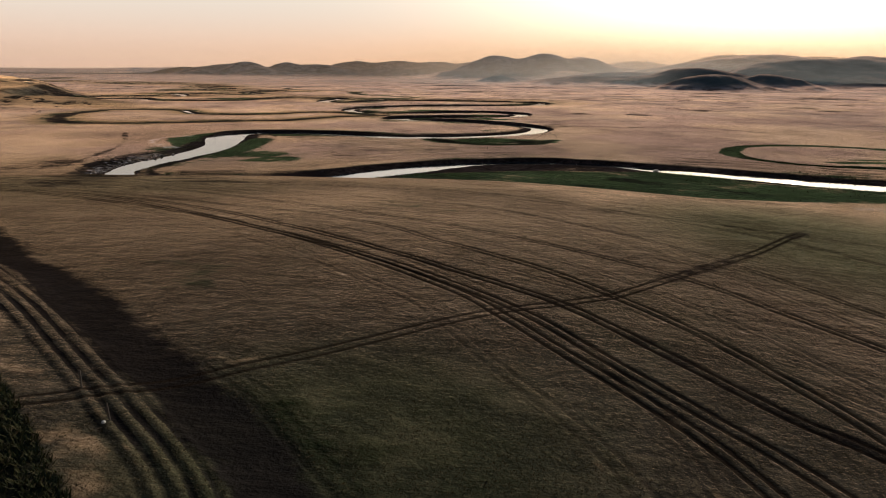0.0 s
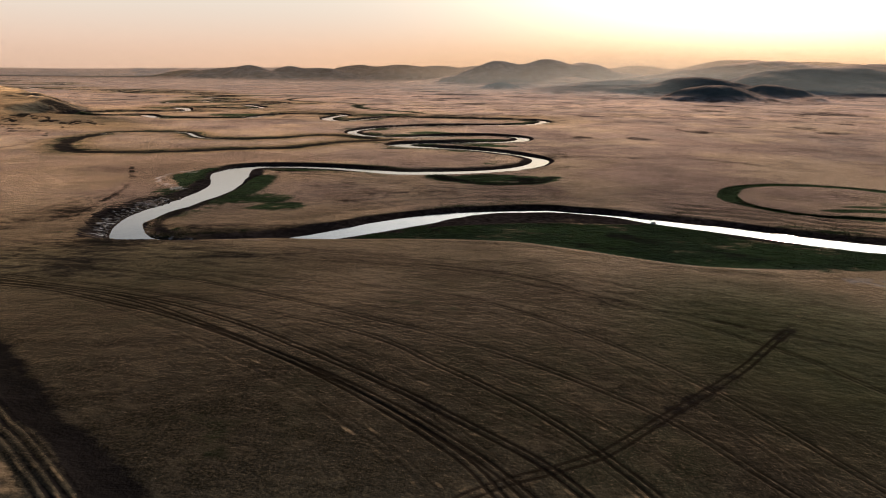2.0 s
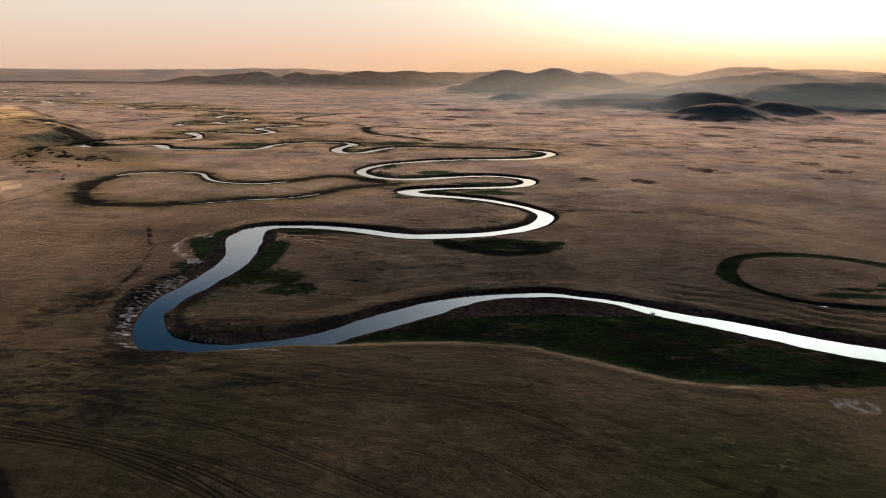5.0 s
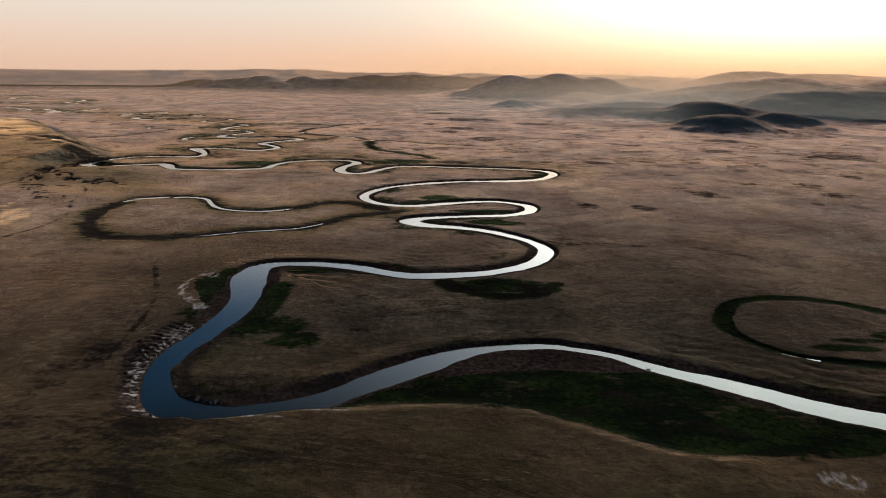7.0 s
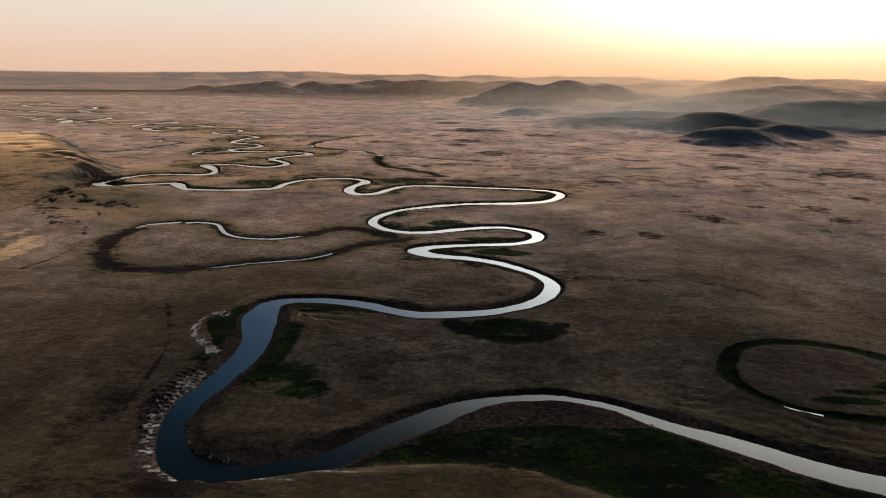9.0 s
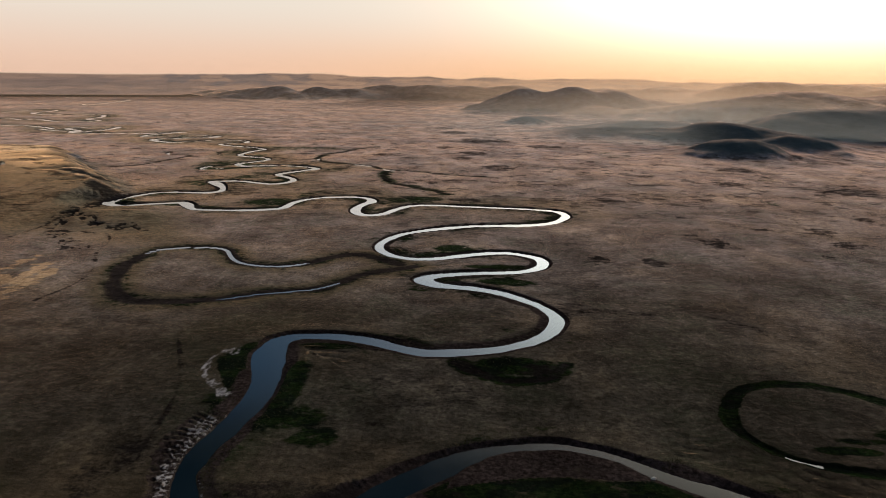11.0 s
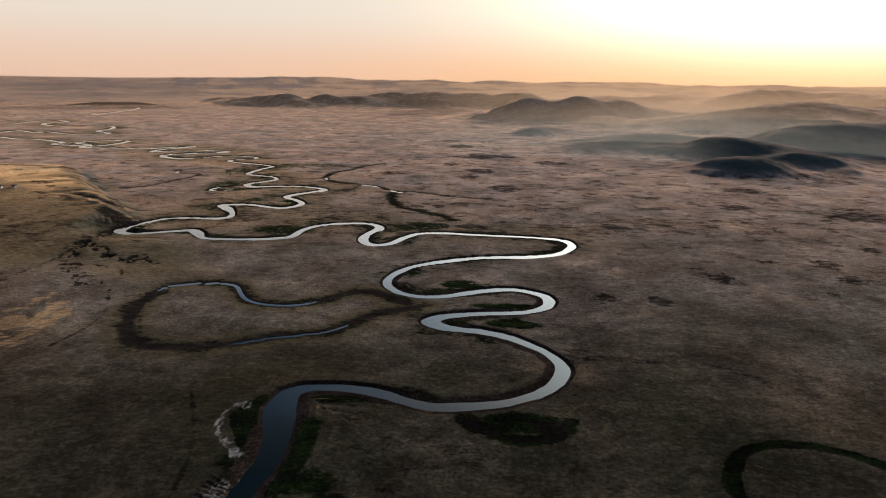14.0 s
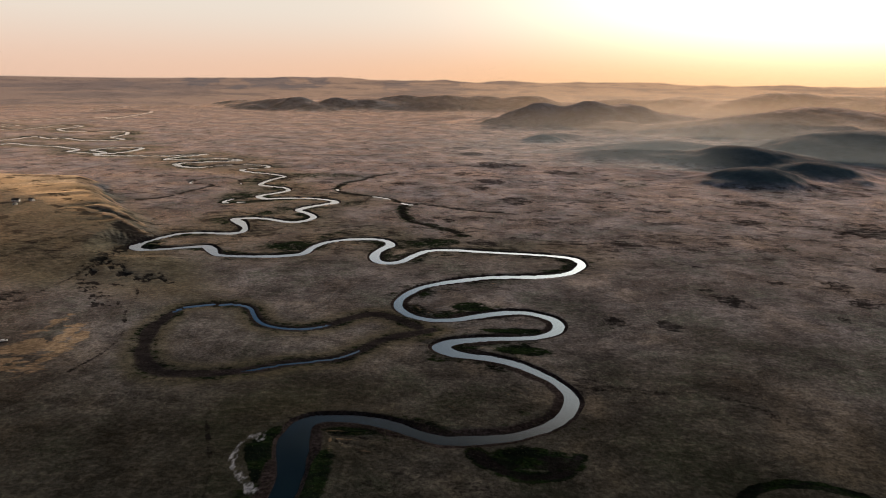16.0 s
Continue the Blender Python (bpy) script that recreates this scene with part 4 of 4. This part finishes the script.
    # near ground darkened: trodden beside the tracks, and toned for the dim lower view
    dark = np.maximum(dark, 0.56 * smooth(-np.hypot((x + 100) / 75, (y - 128) / 40) - 0.3 * layers(x, y, 30, 79), -1.1, -0.4))
    for gx, gy, ga, gb, share in ((-124, 192, 13, 38, 0.5), (-92, 146, 52, 12, 0.5), (-20, 140, 60, 22, 0.26), (40, 118, 60, 26, 0.22)):
        dark = np.maximum(dark, share * smooth(-np.hypot((x - gx) / ga, (y - gy) / gb) - 0.5 * layers(x, y, 24, 80), -1.2, -0.3) * (edge > 2))
    # greener turf on the hill
    for gx, gy, ga, gb, share in ((-4, 26, 13, 14, 0.65), (62, 90, 34, 44, 0.8), (-70, 120, 40, 30, 0.4), (-110, 300, 60, 60, 0.3)):
        olive = np.maximum(olive, share * smooth(-np.hypot((x - gx) / ga, (y - gy) / gb), -1.3, -0.4))
    return z, np.stack([green, mud, salt, olive], 1), np.stack([rut, straw_lit, dark, hill_shade], 1)


def ground():
    """One sheet from under the camera to the rim of the plain, finer where the land is near."""
    radius = np.concatenate([[0.01, 4, 8], np.exp(np.arange(math.log(12), math.log(520), 0.0043)), np.exp(np.arange(math.log(520), math.log(4960), 0.0070)), [4960]])
    fine = np.arange(-46, 46.01, 0.118)
    turn = np.radians(np.concatenate([fine, np.linspace(46, 314, 96)[1:-1]]))
    rows, cols = len(radius), len(turn)
    rr, tt = np.meshgrid(radius, turn, indexing="ij")
    x, y = (rr * np.sin(tt)).ravel(), (rr * np.cos(tt)).ravel() - 2
    z, cover, wear = land(x, y)
    i, j = np.meshgrid(np.arange(rows - 1), np.arange(cols), indexing="ij")
    k = (j + 1) % cols
    faces = np.stack([i * cols + j, (i + 1) * cols + j, (i + 1) * cols + k, i * cols + k], -1).reshape(-1, 4)[:, ::-1]
    mesh = bpy.data.meshes.new("ground")
    mesh.vertices.add(len(x)), mesh.loops.add(faces.size), mesh.polygons.add(len(faces))
    mesh.vertices.foreach_set("co", np.stack([x, y, z], 1).astype(np.float32).ravel())
    mesh.loops.foreach_set("vertex_index", faces.astype(np.int32).ravel())
    mesh.polygons.foreach_set("loop_start", np.arange(0, faces.size, 4, dtype=np.int32))
    mesh.polygons.foreach_set("use_smooth", np.ones(len(faces), bool))
    mesh.update(calc_edges=True)
    for name, values in (("cover", cover), ("wear", wear)):
        layer = mesh.color_attributes.new(name, "FLOAT_COLOR", "POINT")
        layer.data.foreach_set("color", np.clip(values, 0, 1).astype(np.float32).ravel())
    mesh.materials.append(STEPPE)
    return tagged(new("ground", mesh), "dry brown steppe with green marsh and low hills", "ground", kind="structure")


def water():
    """The river's still surface, which the banks cut to its shape."""
    bm = bmesh.new()
    xs, ys = np.linspace(-2600, 330, 25), np.linspace(125, 4100, 28)
    grid = [[bm.verts.new((x, y, 0)) for x in xs] for y in ys]
    for a, b in zip(grid, grid[1:]):
        for p, q, r, s in zip(a, a[1:], b[1:], b):
            bm.faces.new((p, q, r, s))
    mesh = bpy.data.meshes.new("water")
    bm.to_mesh(mesh), bm.free()
    mesh.materials.append(WATER)
    return tagged(new("water", mesh), "smooth winding river that mirrors the evening sky", "river", kind="structure")


ground()
water()


# ---- things ----
def part(name, bm, mat, parent=None, label=""):
    """Links a bmesh as one mesh object, under its thing if one is given."""
    mesh = bpy.data.meshes.new(name)
    bm.to_mesh(mesh), bm.free()
    mesh.materials.append(mat)
    ob = new(name, mesh)
    if parent:
        ob.parent = parent
    return tagged(ob, label)


def height(x, y):
    return float(land(np.array([x], float), np.array([y], float))[0][0])


def box(bm, cx, cy, cz, sx, sy, sz, bevel=0.0, taper=1.0):
    """A box about that middle; its upper end shrunk by the taper, its edges bevelled."""
    made = bmesh.ops.create_cube(bm, size=1.0)["verts"]
    for v in made:
        k = taper if v.co.z > 0 else 1.0
        v.co = Vector((cx + v.co.x * sx * k, cy + v.co.y * sy * k, cz + v.co.z * sz))
    if bevel:
        edges = {e for v in made for e in v.link_edges}
        bmesh.ops.bevel(bm, geom=list(edges), offset=bevel, segments=2, affect="EDGES", profile=0.6)
    return made


def rod(bm, a, b, r0, r1, sides=8):
    a, b = Vector(a), Vector(b)
    m = Matrix.Translation((a + b) / 2) @ (b - a).to_track_quat("Z", "Y").to_matrix().to_4x4()
    bmesh.ops.create_cone(bm, cap_ends=True, segments=sides, radius1=r0, radius2=r1, depth=(b - a).length, matrix=m)


def thing(name, x, y, turn, label, category, group="", z=None):
    ob = new(name)
    ob.matrix_basis = pose(x, y, height(x, y) if z is None else z, 0, 0, turn)
    return tagged(ob, label, category, group)


def hut(x, y, turn, length, depth, tall, label):
    """A small herders' house: walls, a gabled roof with eaves, a door, a window and a stove pipe."""
    ob = thing("herder_hut", x, y, turn, label, "hut", "huts on the golden hill")
    bm = bmesh.new()
    box(bm, 0, 0, tall / 2 - 0.4, length, depth, tall + 0.8, 0.04)
    part("wall", bm, WHITE_WALL, ob, "whitewashed wall")
    bm = bmesh.new()
    e, rise, thick = 0.45, depth * 0.32, 0.14
    section = [(-depth / 2 - e, tall - 0.12), (0, tall + rise), (depth / 2 + e, tall - 0.12), (depth / 2 + e, tall - 0.12 + thick), (0, tall + rise + thick * 1.3), (-depth / 2 - e, tall - 0.12 + thick)]
    ends = [[bm.verts.new((s * (length / 2 + e), v, w)) for v, w in section] for s in (-1, 1)]
    for k in range(6):
        bm.faces.new((ends[0][k], ends[0][(k + 1) % 6], ends[1][(k + 1) % 6], ends[1][k]))
    for end in ends:
        bm.faces.new((end[0], end[1], end[4], end[5])), bm.faces.new((end[1], end[2], end[3], end[4]))
    bmesh.ops.recalc_face_normals(bm, faces=bm.faces)
    roof = part("roof", bm, DARK_ROOF, ob, "dark sheet roof")
    bm = bmesh.new()
    rod(bm, (length * 0.25, 0.3, tall + rise * 0.4), (length * 0.25, 0.3, tall + rise + 1.0), 0.11, 0.11)
    part("stove_pipe", bm, DARK_ROOF, roof)
    for sign in (-1, 1):
        bm = bmesh.new()
        fill = [bm.verts.new((sign * length / 2, v, w)) for v, w in ((-depth / 2, tall - 0.05), (depth / 2, tall - 0.05), (0, tall + rise - 0.05))]
        inner = [bm.verts.new((v.co.x - sign * 0.2, v.co.y, v.co.z)) for v in fill]
        bm.faces.new(fill), bm.faces.new(inner)
        for k in range(3):
            bm.faces.new((fill[k], fill[(k + 1) % 3], inner[(k + 1) % 3], inner[k]))
        bmesh.ops.recalc_face_normals(bm, faces=bm.faces)
        part("gable", bm, WHITE_WALL, ob)
    bm = bmesh.new()
    box(bm, -length * 0.2, -depth / 2 - 0.02, 0.98, 0.9, 0.1, 1.96, 0.01)
    part("door", bm, GREY_WOOD, ob, "weathered plank door")
    bm = bmesh.new()
    box(bm, length * 0.22, -depth / 2 - 0.02, 1.45, 1.1, 0.09, 0.9, 0.01)
    part("window", bm, CAR_GLASS, ob, "dark window pane")
    return ob


def tent(x, y, label):
    """A round felt tent: wall, domed roof, crown ring and door."""
    ob = thing("felt_tent", x, y, 0, label, "tent", "huts on the golden hill")
    bm = bmesh.new()
    bmesh.ops.create_cone(bm, cap_ends=True, segments=24, radius1=3.0, radius2=2.95, depth=2.4, matrix=Matrix.Translation((0, 0, 0.6)))
    part("wall", bm, WHITE_WALL, ob, "white felt wall")
    bm = bmesh.new()
    rings = [(3.15, 1.72), (2.5, 2.15), (1.5, 2.65), (0.55, 2.95), (0.0, 3.0)]
    loops = [[bm.verts.new((r * math.cos(k * math.tau / 24), r * math.sin(k * math.tau / 24), h)) for k in range(24)] for r, h in rings[:-1]]
    for a, b in zip(loops, loops[1:]):
        for k in range(24):
            bm.faces.new((a[k], a[(k + 1) % 24], b[(k + 1) % 24], b[k]))
    bm.faces.new(loops[-1])
    bmesh.ops.solidify(bm, geom=bm.faces[:], thickness=0.08)
    part("roof", bm, WHITE_WALL, ob)
    bm = bmesh.new()
    rod(bm, (0, 0, 2.9), (0, 0, 3.15), 0.6, 0.5, 16)
    part("crown_ring", bm, DARK_ROOF, ob)
    bm = bmesh.new()
    box(bm, 0, -3.0, 0.85, 0.85, 0.14, 1.7, 0.02)
    part("door", bm, GREY_WOOD, ob, "dark wooden door")


def car(x, y, turn):
    """A parked white off-road car."""
    ob = thing("parked_car", x, y, turn, "white off-road car parked on trampled grass", "car")
    bm = bmesh.new()
    outline = [(-2.2, 0.45), (-2.25, 0.95), (-2.1, 1.05), (-1.95, 1.72), (0.35, 1.74), (0.95, 1.1), (2.05, 1.0), (2.22, 0.8), (2.25, 0.45)]
    sides = [[bm.verts.new((u, s * (0.9 if w < 1.2 else 0.76), w)) for u, w in outline] for s in (-1, 1)]
    for k in range(9):
        bm.faces.new((sides[0][k], sides[0][(k + 1) % 9], sides[1][(k + 1) % 9], sides[1][k]))
    bm.faces.new(sides[0]), bm.faces.new(sides[1])
    bmesh.ops.recalc_face_normals(bm, faces=bm.faces)
    bmesh.ops.bevel(bm, geom=bm.edges[:], offset=0.06, segments=2, affect="EDGES")
    part("body", bm, CAR_PAINT, ob)
    for sign in (-1, 1):
        bm = bmesh.new()
        pane = [bm.verts.new((u, sign * v, w)) for u, v, w in ((-1.85, 0.87, 1.14), (0.72, 0.87, 1.14), (0.22, 0.79, 1.64), (-1.75, 0.79, 1.64))]
        bm.faces.new(pane)
        bmesh.ops.solidify(bm, geom=bm.faces[:], thickness=0.05)
        part("side_window", bm, CAR_GLASS, ob)
    bm = bmesh.new()
    bm.faces.new([bm.verts.new(c) for c in ((0.98, -0.74, 1.13), (0.98, 0.74, 1.13), (0.44, 0.68, 1.68), (0.44, -0.68, 1.68))])
    bmesh.ops.solidify(bm, geom=bm.faces[:], thickness=0.04)
    part("windscreen", bm, CAR_GLASS, ob)
    for u in (-1.4, 1.4):
        for sign in (-1, 1):
            bm = bmesh.new()
            rod(bm, (u, sign * 0.70, 0.36), (u, sign * 0.94, 0.36), 0.36, 0.36, 20)
            wheel = part("wheel", bm, RUBBER, ob, "black tyre")
            bm = bmesh.new()
            rod(bm, (u, sign * 0.93, 0.36), (u, sign * 0.96, 0.36), 0.2, 0.2, 14)
            part("rim", bm, PALE_STONE, wheel)
    for sign in (-1, 1):
        bm = bmesh.new()
        box(bm, 2.24, sign * 0.62, 0.82, 0.08, 0.34, 0.16, 0.02)
        part("headlight", bm, PALE_STONE, ob)


def fence_post(x, y, lean, tall, label):
    ob = thing("fence_post", x, y, 0, label, "post", "posts beside the mown strips")
    bm = bmesh.new()
    rod(bm, (0, 0, -0.3), (lean, 0.02, tall), 0.05, 0.04, 9)
    stake = part("stake", bm, GREY_WOOD, ob)
    bm = bmesh.new()
    rod(bm, (lean, 0.02, tall), (lean * 1.02, 0.02, tall + 0.05), 0.04, 0.012, 9)
    part("tip", bm, GREY_WOOD, stake)
    for k, h in enumerate((0.45, 0.8)):
        bm = bmesh.new()
        rod(bm, (lean * h - 0.07, -0.03, tall * h), (lean * h + 0.07, 0.05, tall * h + 0.02), 0.012, 0.012, 6)
        part("wire_stub", bm, RUBBER, ob)


def stone(name, x, y, size, label, seed, z=None, mat=None):
    """A weathered stone."""
    bm = bmesh.new()
    bmesh.ops.create_icosphere(bm, subdivisions=3, radius=1.0)
    for v in bm.verts:
        k = 1 + 0.28 * noise.noise(v.co * 1.3 + Vector((seed, 0, 0))) + 0.10 * noise.noise(v.co * 4 + Vector((0, seed, 0)))
        v.co = Vector((v.co.x * size[0] * k, v.co.y * size[1] * k, v.co.z * size[2] * k))
    ob = part(name, bm, mat or PALE_STONE, None, label)
    ob.location = (x, y, (height(x, y) if z is None else z) + size[2] * 0.3)
    return tagged(ob, label, "stone", "stones by the water")


hut(-640, 806, 12, 9.0, 5.0, 2.6, "white herders' hut with a dark roof")
hut(-622, 812, -20, 7.0, 4.5, 2.4, "small white hut with a dark gabled roof")
hut(-652, 786, 40, 6.0, 4.0, 2.3, "low white shed with a dark roof")
tent(-628, 788, "white round felt tent on the hill")
car(-336, 391, 25)
fence_post(-19.3, 30.6, 0.04, 0.95, "weathered grey wooden post beside the mown strips")
fence_post(-16.2, 27.5, -0.05, 0.9, "leaning grey wooden post beside the mown strips")
stone("white_marker_stone", -16.35, 27.2, (0.10, 0.09, 0.08), "small white stone at a post's foot", 2.0)
stone("river_stone", 66.2, 197.0, (0.9, 0.6, 0.55), "pale boulder at the water's edge", 5.0, 0.15)


# ---- grass, sedge and broken clay, which nobody could count ----
def scatter(name, mat, x, y, tall, spread, count, label, category, rng):
    """Tufts of pointed blades on the ground at those places, joined into one mesh."""
    z = land(x, y)[0]
    n = len(x)
    turn = rng.uniform(0, math.tau, (n, count))
    lean = rng.uniform(0.15, 1.0, (n, count)) * spread[:, None]
    h = tall[:, None] * rng.uniform(0.6, 1.1, (n, count))
    bx, by = x[:, None] + np.cos(turn) * 0.25 * lean, y[:, None] + np.sin(turn) * 0.25 * lean
    wide = 0.10 * tall[:, None] + 0.015
    base = np.repeat((z - 0.03)[:, None], count, 1)
    a = np.stack([bx - np.sin(turn) * wide, by + np.cos(turn) * wide, base], -1)
    b = np.stack([bx + np.sin(turn) * wide, by - np.cos(turn) * wide, base], -1)
    c = np.stack([bx + np.cos(turn) * lean, by + np.sin(turn) * lean, base + h], -1)
    verts = np.stack([a, b, c], 2).reshape(-1, 3)
    mesh = bpy.data.meshes.new(name)
    k = len(verts)
    mesh.vertices.add(k), mesh.loops.add(k), mesh.polygons.add(k // 3)
    mesh.vertices.foreach_set("co", verts.astype(np.float32).ravel())
    mesh.loops.foreach_set("vertex_index", np.arange(k, dtype=np.int32))
    mesh.polygons.foreach_set("loop_start", np.arange(0, k, 3, dtype=np.int32))
    mesh.update(calc_edges=True)
    mesh.materials.append(mat)
    return tagged(new(name, mesh), label, category, kind="stuff")


def meadow():
    rng = np.random.default_rng(7)
    n = 100000
    r = np.exp(rng.uniform(math.log(19), math.log(150), n))
    a = np.radians(rng.uniform(-46, 46, n))
    x, y = r * np.sin(a), r * np.cos(a)
    clump = layers(x, y, 6, 101) + 0.6 * layers(x, y, 30, 103)
    z, cover, wear = land(x, y)
    keep = (clump > -0.15) & (wear[:, 0] < 0.3) & (wear[:, 2] < 0.55) & (cover[:, 1] < 0.4) & (cover[:, 0] < 0.55) & (z > 0.6)
    x, y = x[keep], y[keep]
    tall = rng.uniform(0.04, 0.10, len(x))
    scatter("dry_grass_tufts", DRY_GRASS, x, y, tall, tall * 1.4, 5, "short dry steppe grass in tufts", "grass", rng)


def banks():
    rng = np.random.default_rng(11)
    n = 30000
    k = rng.integers(0, 900, n)
    side = rng.choice([-1, 1], n)
    off = RIVER[k, 2] / 2 + rng.exponential(5.0, n) + 0.4
    t = np.gradient(RIVER[:, :2], axis=0)
    t /= np.linalg.norm(t, axis=1)[:, None]
    x = RIVER[k, 0] - t[k, 1] * side * off + rng.normal(0, 1, n)
    y = RIVER[k, 1] + t[k, 0] * side * off + rng.normal(0, 1, n)
    z, cover, wear = land(x, y)
    keep = (z > 0.12) & (cover[:, 0] > 0.3)
    x, y = x[keep], y[keep]
    tall = rng.uniform(0.25, 0.6, len(x))
    scatter("sedge_tufts", SEDGE, x, y, tall, tall * 1.1, 4, "dark green sedge along the river banks", "sedge", rng)


def verge():
    """Weeds in the ditch beside the mown strips."""
    rng = np.random.default_rng(17)
    x, y = rng.uniform(-40, -12, 16000), rng.uniform(20, 52, 16000)
    cover = land(x, y)[1]
    keep = (cover[:, 0] > 0.4) & (layers(x, y, 2.5, 105) > -0.25)
    x, y = x[keep], y[keep]
    tall = rng.uniform(0.12, 0.40, len(x))
    scatter("verge_weeds", SEDGE, x, y, tall, tall * 1.3, 5, "dark green weeds in a roadside ditch", "weeds", rng)


def clods():
    """Slumped blocks of clay on the eroded bank."""
    rng = np.random.default_rng(13)
    line = spline([(-97, 228), (-100, 214), (-102, 198), (-99, 183), (-93, 170), (-84, 161), (-74, 156.5), (-60, 157)], 0.25)
    k = rng.integers(0, len(line), 500)
    x, y = line[k, 0] + rng.normal(0, 1.6, 500), line[k, 1] + rng.normal(0, 1.6, 500)
    z = land(x, y)[0]
    bm = bmesh.new()
    cube = bmesh.ops.create_icosphere(bm, subdivisions=1, radius=1.0)["verts"]
    shape, faces = np.array([v.co for v in cube]), np.array([[v.index for v in f.verts] for f in bm.faces])
    bm.free()
    keep = z > 0.05
    x, y, z = x[keep], y[keep], z[keep]
    n, m = len(x), len(shape)
    size = rng.lognormal(-1.5, 0.45, (n, 1, 1)) * rng.uniform(0.5, 1.3, (n, 1, 3))
    turn = rng.uniform(0, math.tau, n)
    pts = (shape[None] * (1 + rng.uniform(-0.25, 0.25, (n, m, 1)))) * size
    c, s = np.cos(turn)[:, None], np.sin(turn)[:, None]
    out = np.stack([pts[..., 0] * c - pts[..., 1] * s + x[:, None], pts[..., 0] * s + pts[..., 1] * c + y[:, None], pts[..., 2] + z[:, None]], -1).reshape(-1, 3)
    index = (faces[None] + (np.arange(n) * m)[:, None, None]).reshape(-1, 3)
    mesh = bpy.data.meshes.new("clay_clods")
    mesh.from_pydata(out.tolist(), [], index.tolist())
    mesh.materials.append(CLAY)
    tagged(new("clay_clods", mesh), "slumped clods of dark and pale clay", "clay", kind="stuff")


def haze_sheets():
    """Upright translucent sheets added between the far hills, one behind another, to stand in for haze and low mist."""
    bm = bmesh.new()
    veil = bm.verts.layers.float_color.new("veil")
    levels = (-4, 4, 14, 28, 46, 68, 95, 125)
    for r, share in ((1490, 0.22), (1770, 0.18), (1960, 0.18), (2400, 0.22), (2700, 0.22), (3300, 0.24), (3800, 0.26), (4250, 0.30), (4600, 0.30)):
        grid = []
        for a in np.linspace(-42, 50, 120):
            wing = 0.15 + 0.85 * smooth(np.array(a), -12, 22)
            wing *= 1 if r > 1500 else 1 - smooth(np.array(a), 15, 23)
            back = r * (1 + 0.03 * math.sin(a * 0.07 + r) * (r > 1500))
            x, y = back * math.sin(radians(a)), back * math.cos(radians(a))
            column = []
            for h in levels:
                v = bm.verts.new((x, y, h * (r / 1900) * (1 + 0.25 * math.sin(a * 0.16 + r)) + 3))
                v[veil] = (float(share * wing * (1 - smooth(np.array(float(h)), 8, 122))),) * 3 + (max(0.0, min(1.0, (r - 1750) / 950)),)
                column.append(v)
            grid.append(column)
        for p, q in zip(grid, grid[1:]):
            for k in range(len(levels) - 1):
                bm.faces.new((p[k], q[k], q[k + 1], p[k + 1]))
    ob = part("haze_curtain", bm, HAZE_SHEET)
    tagged(ob, "translucent sheets standing in for haze and low mist among the far hills", "mist", kind="stuff")


meadow()
haze_sheets()
banks()
verge()
clods()
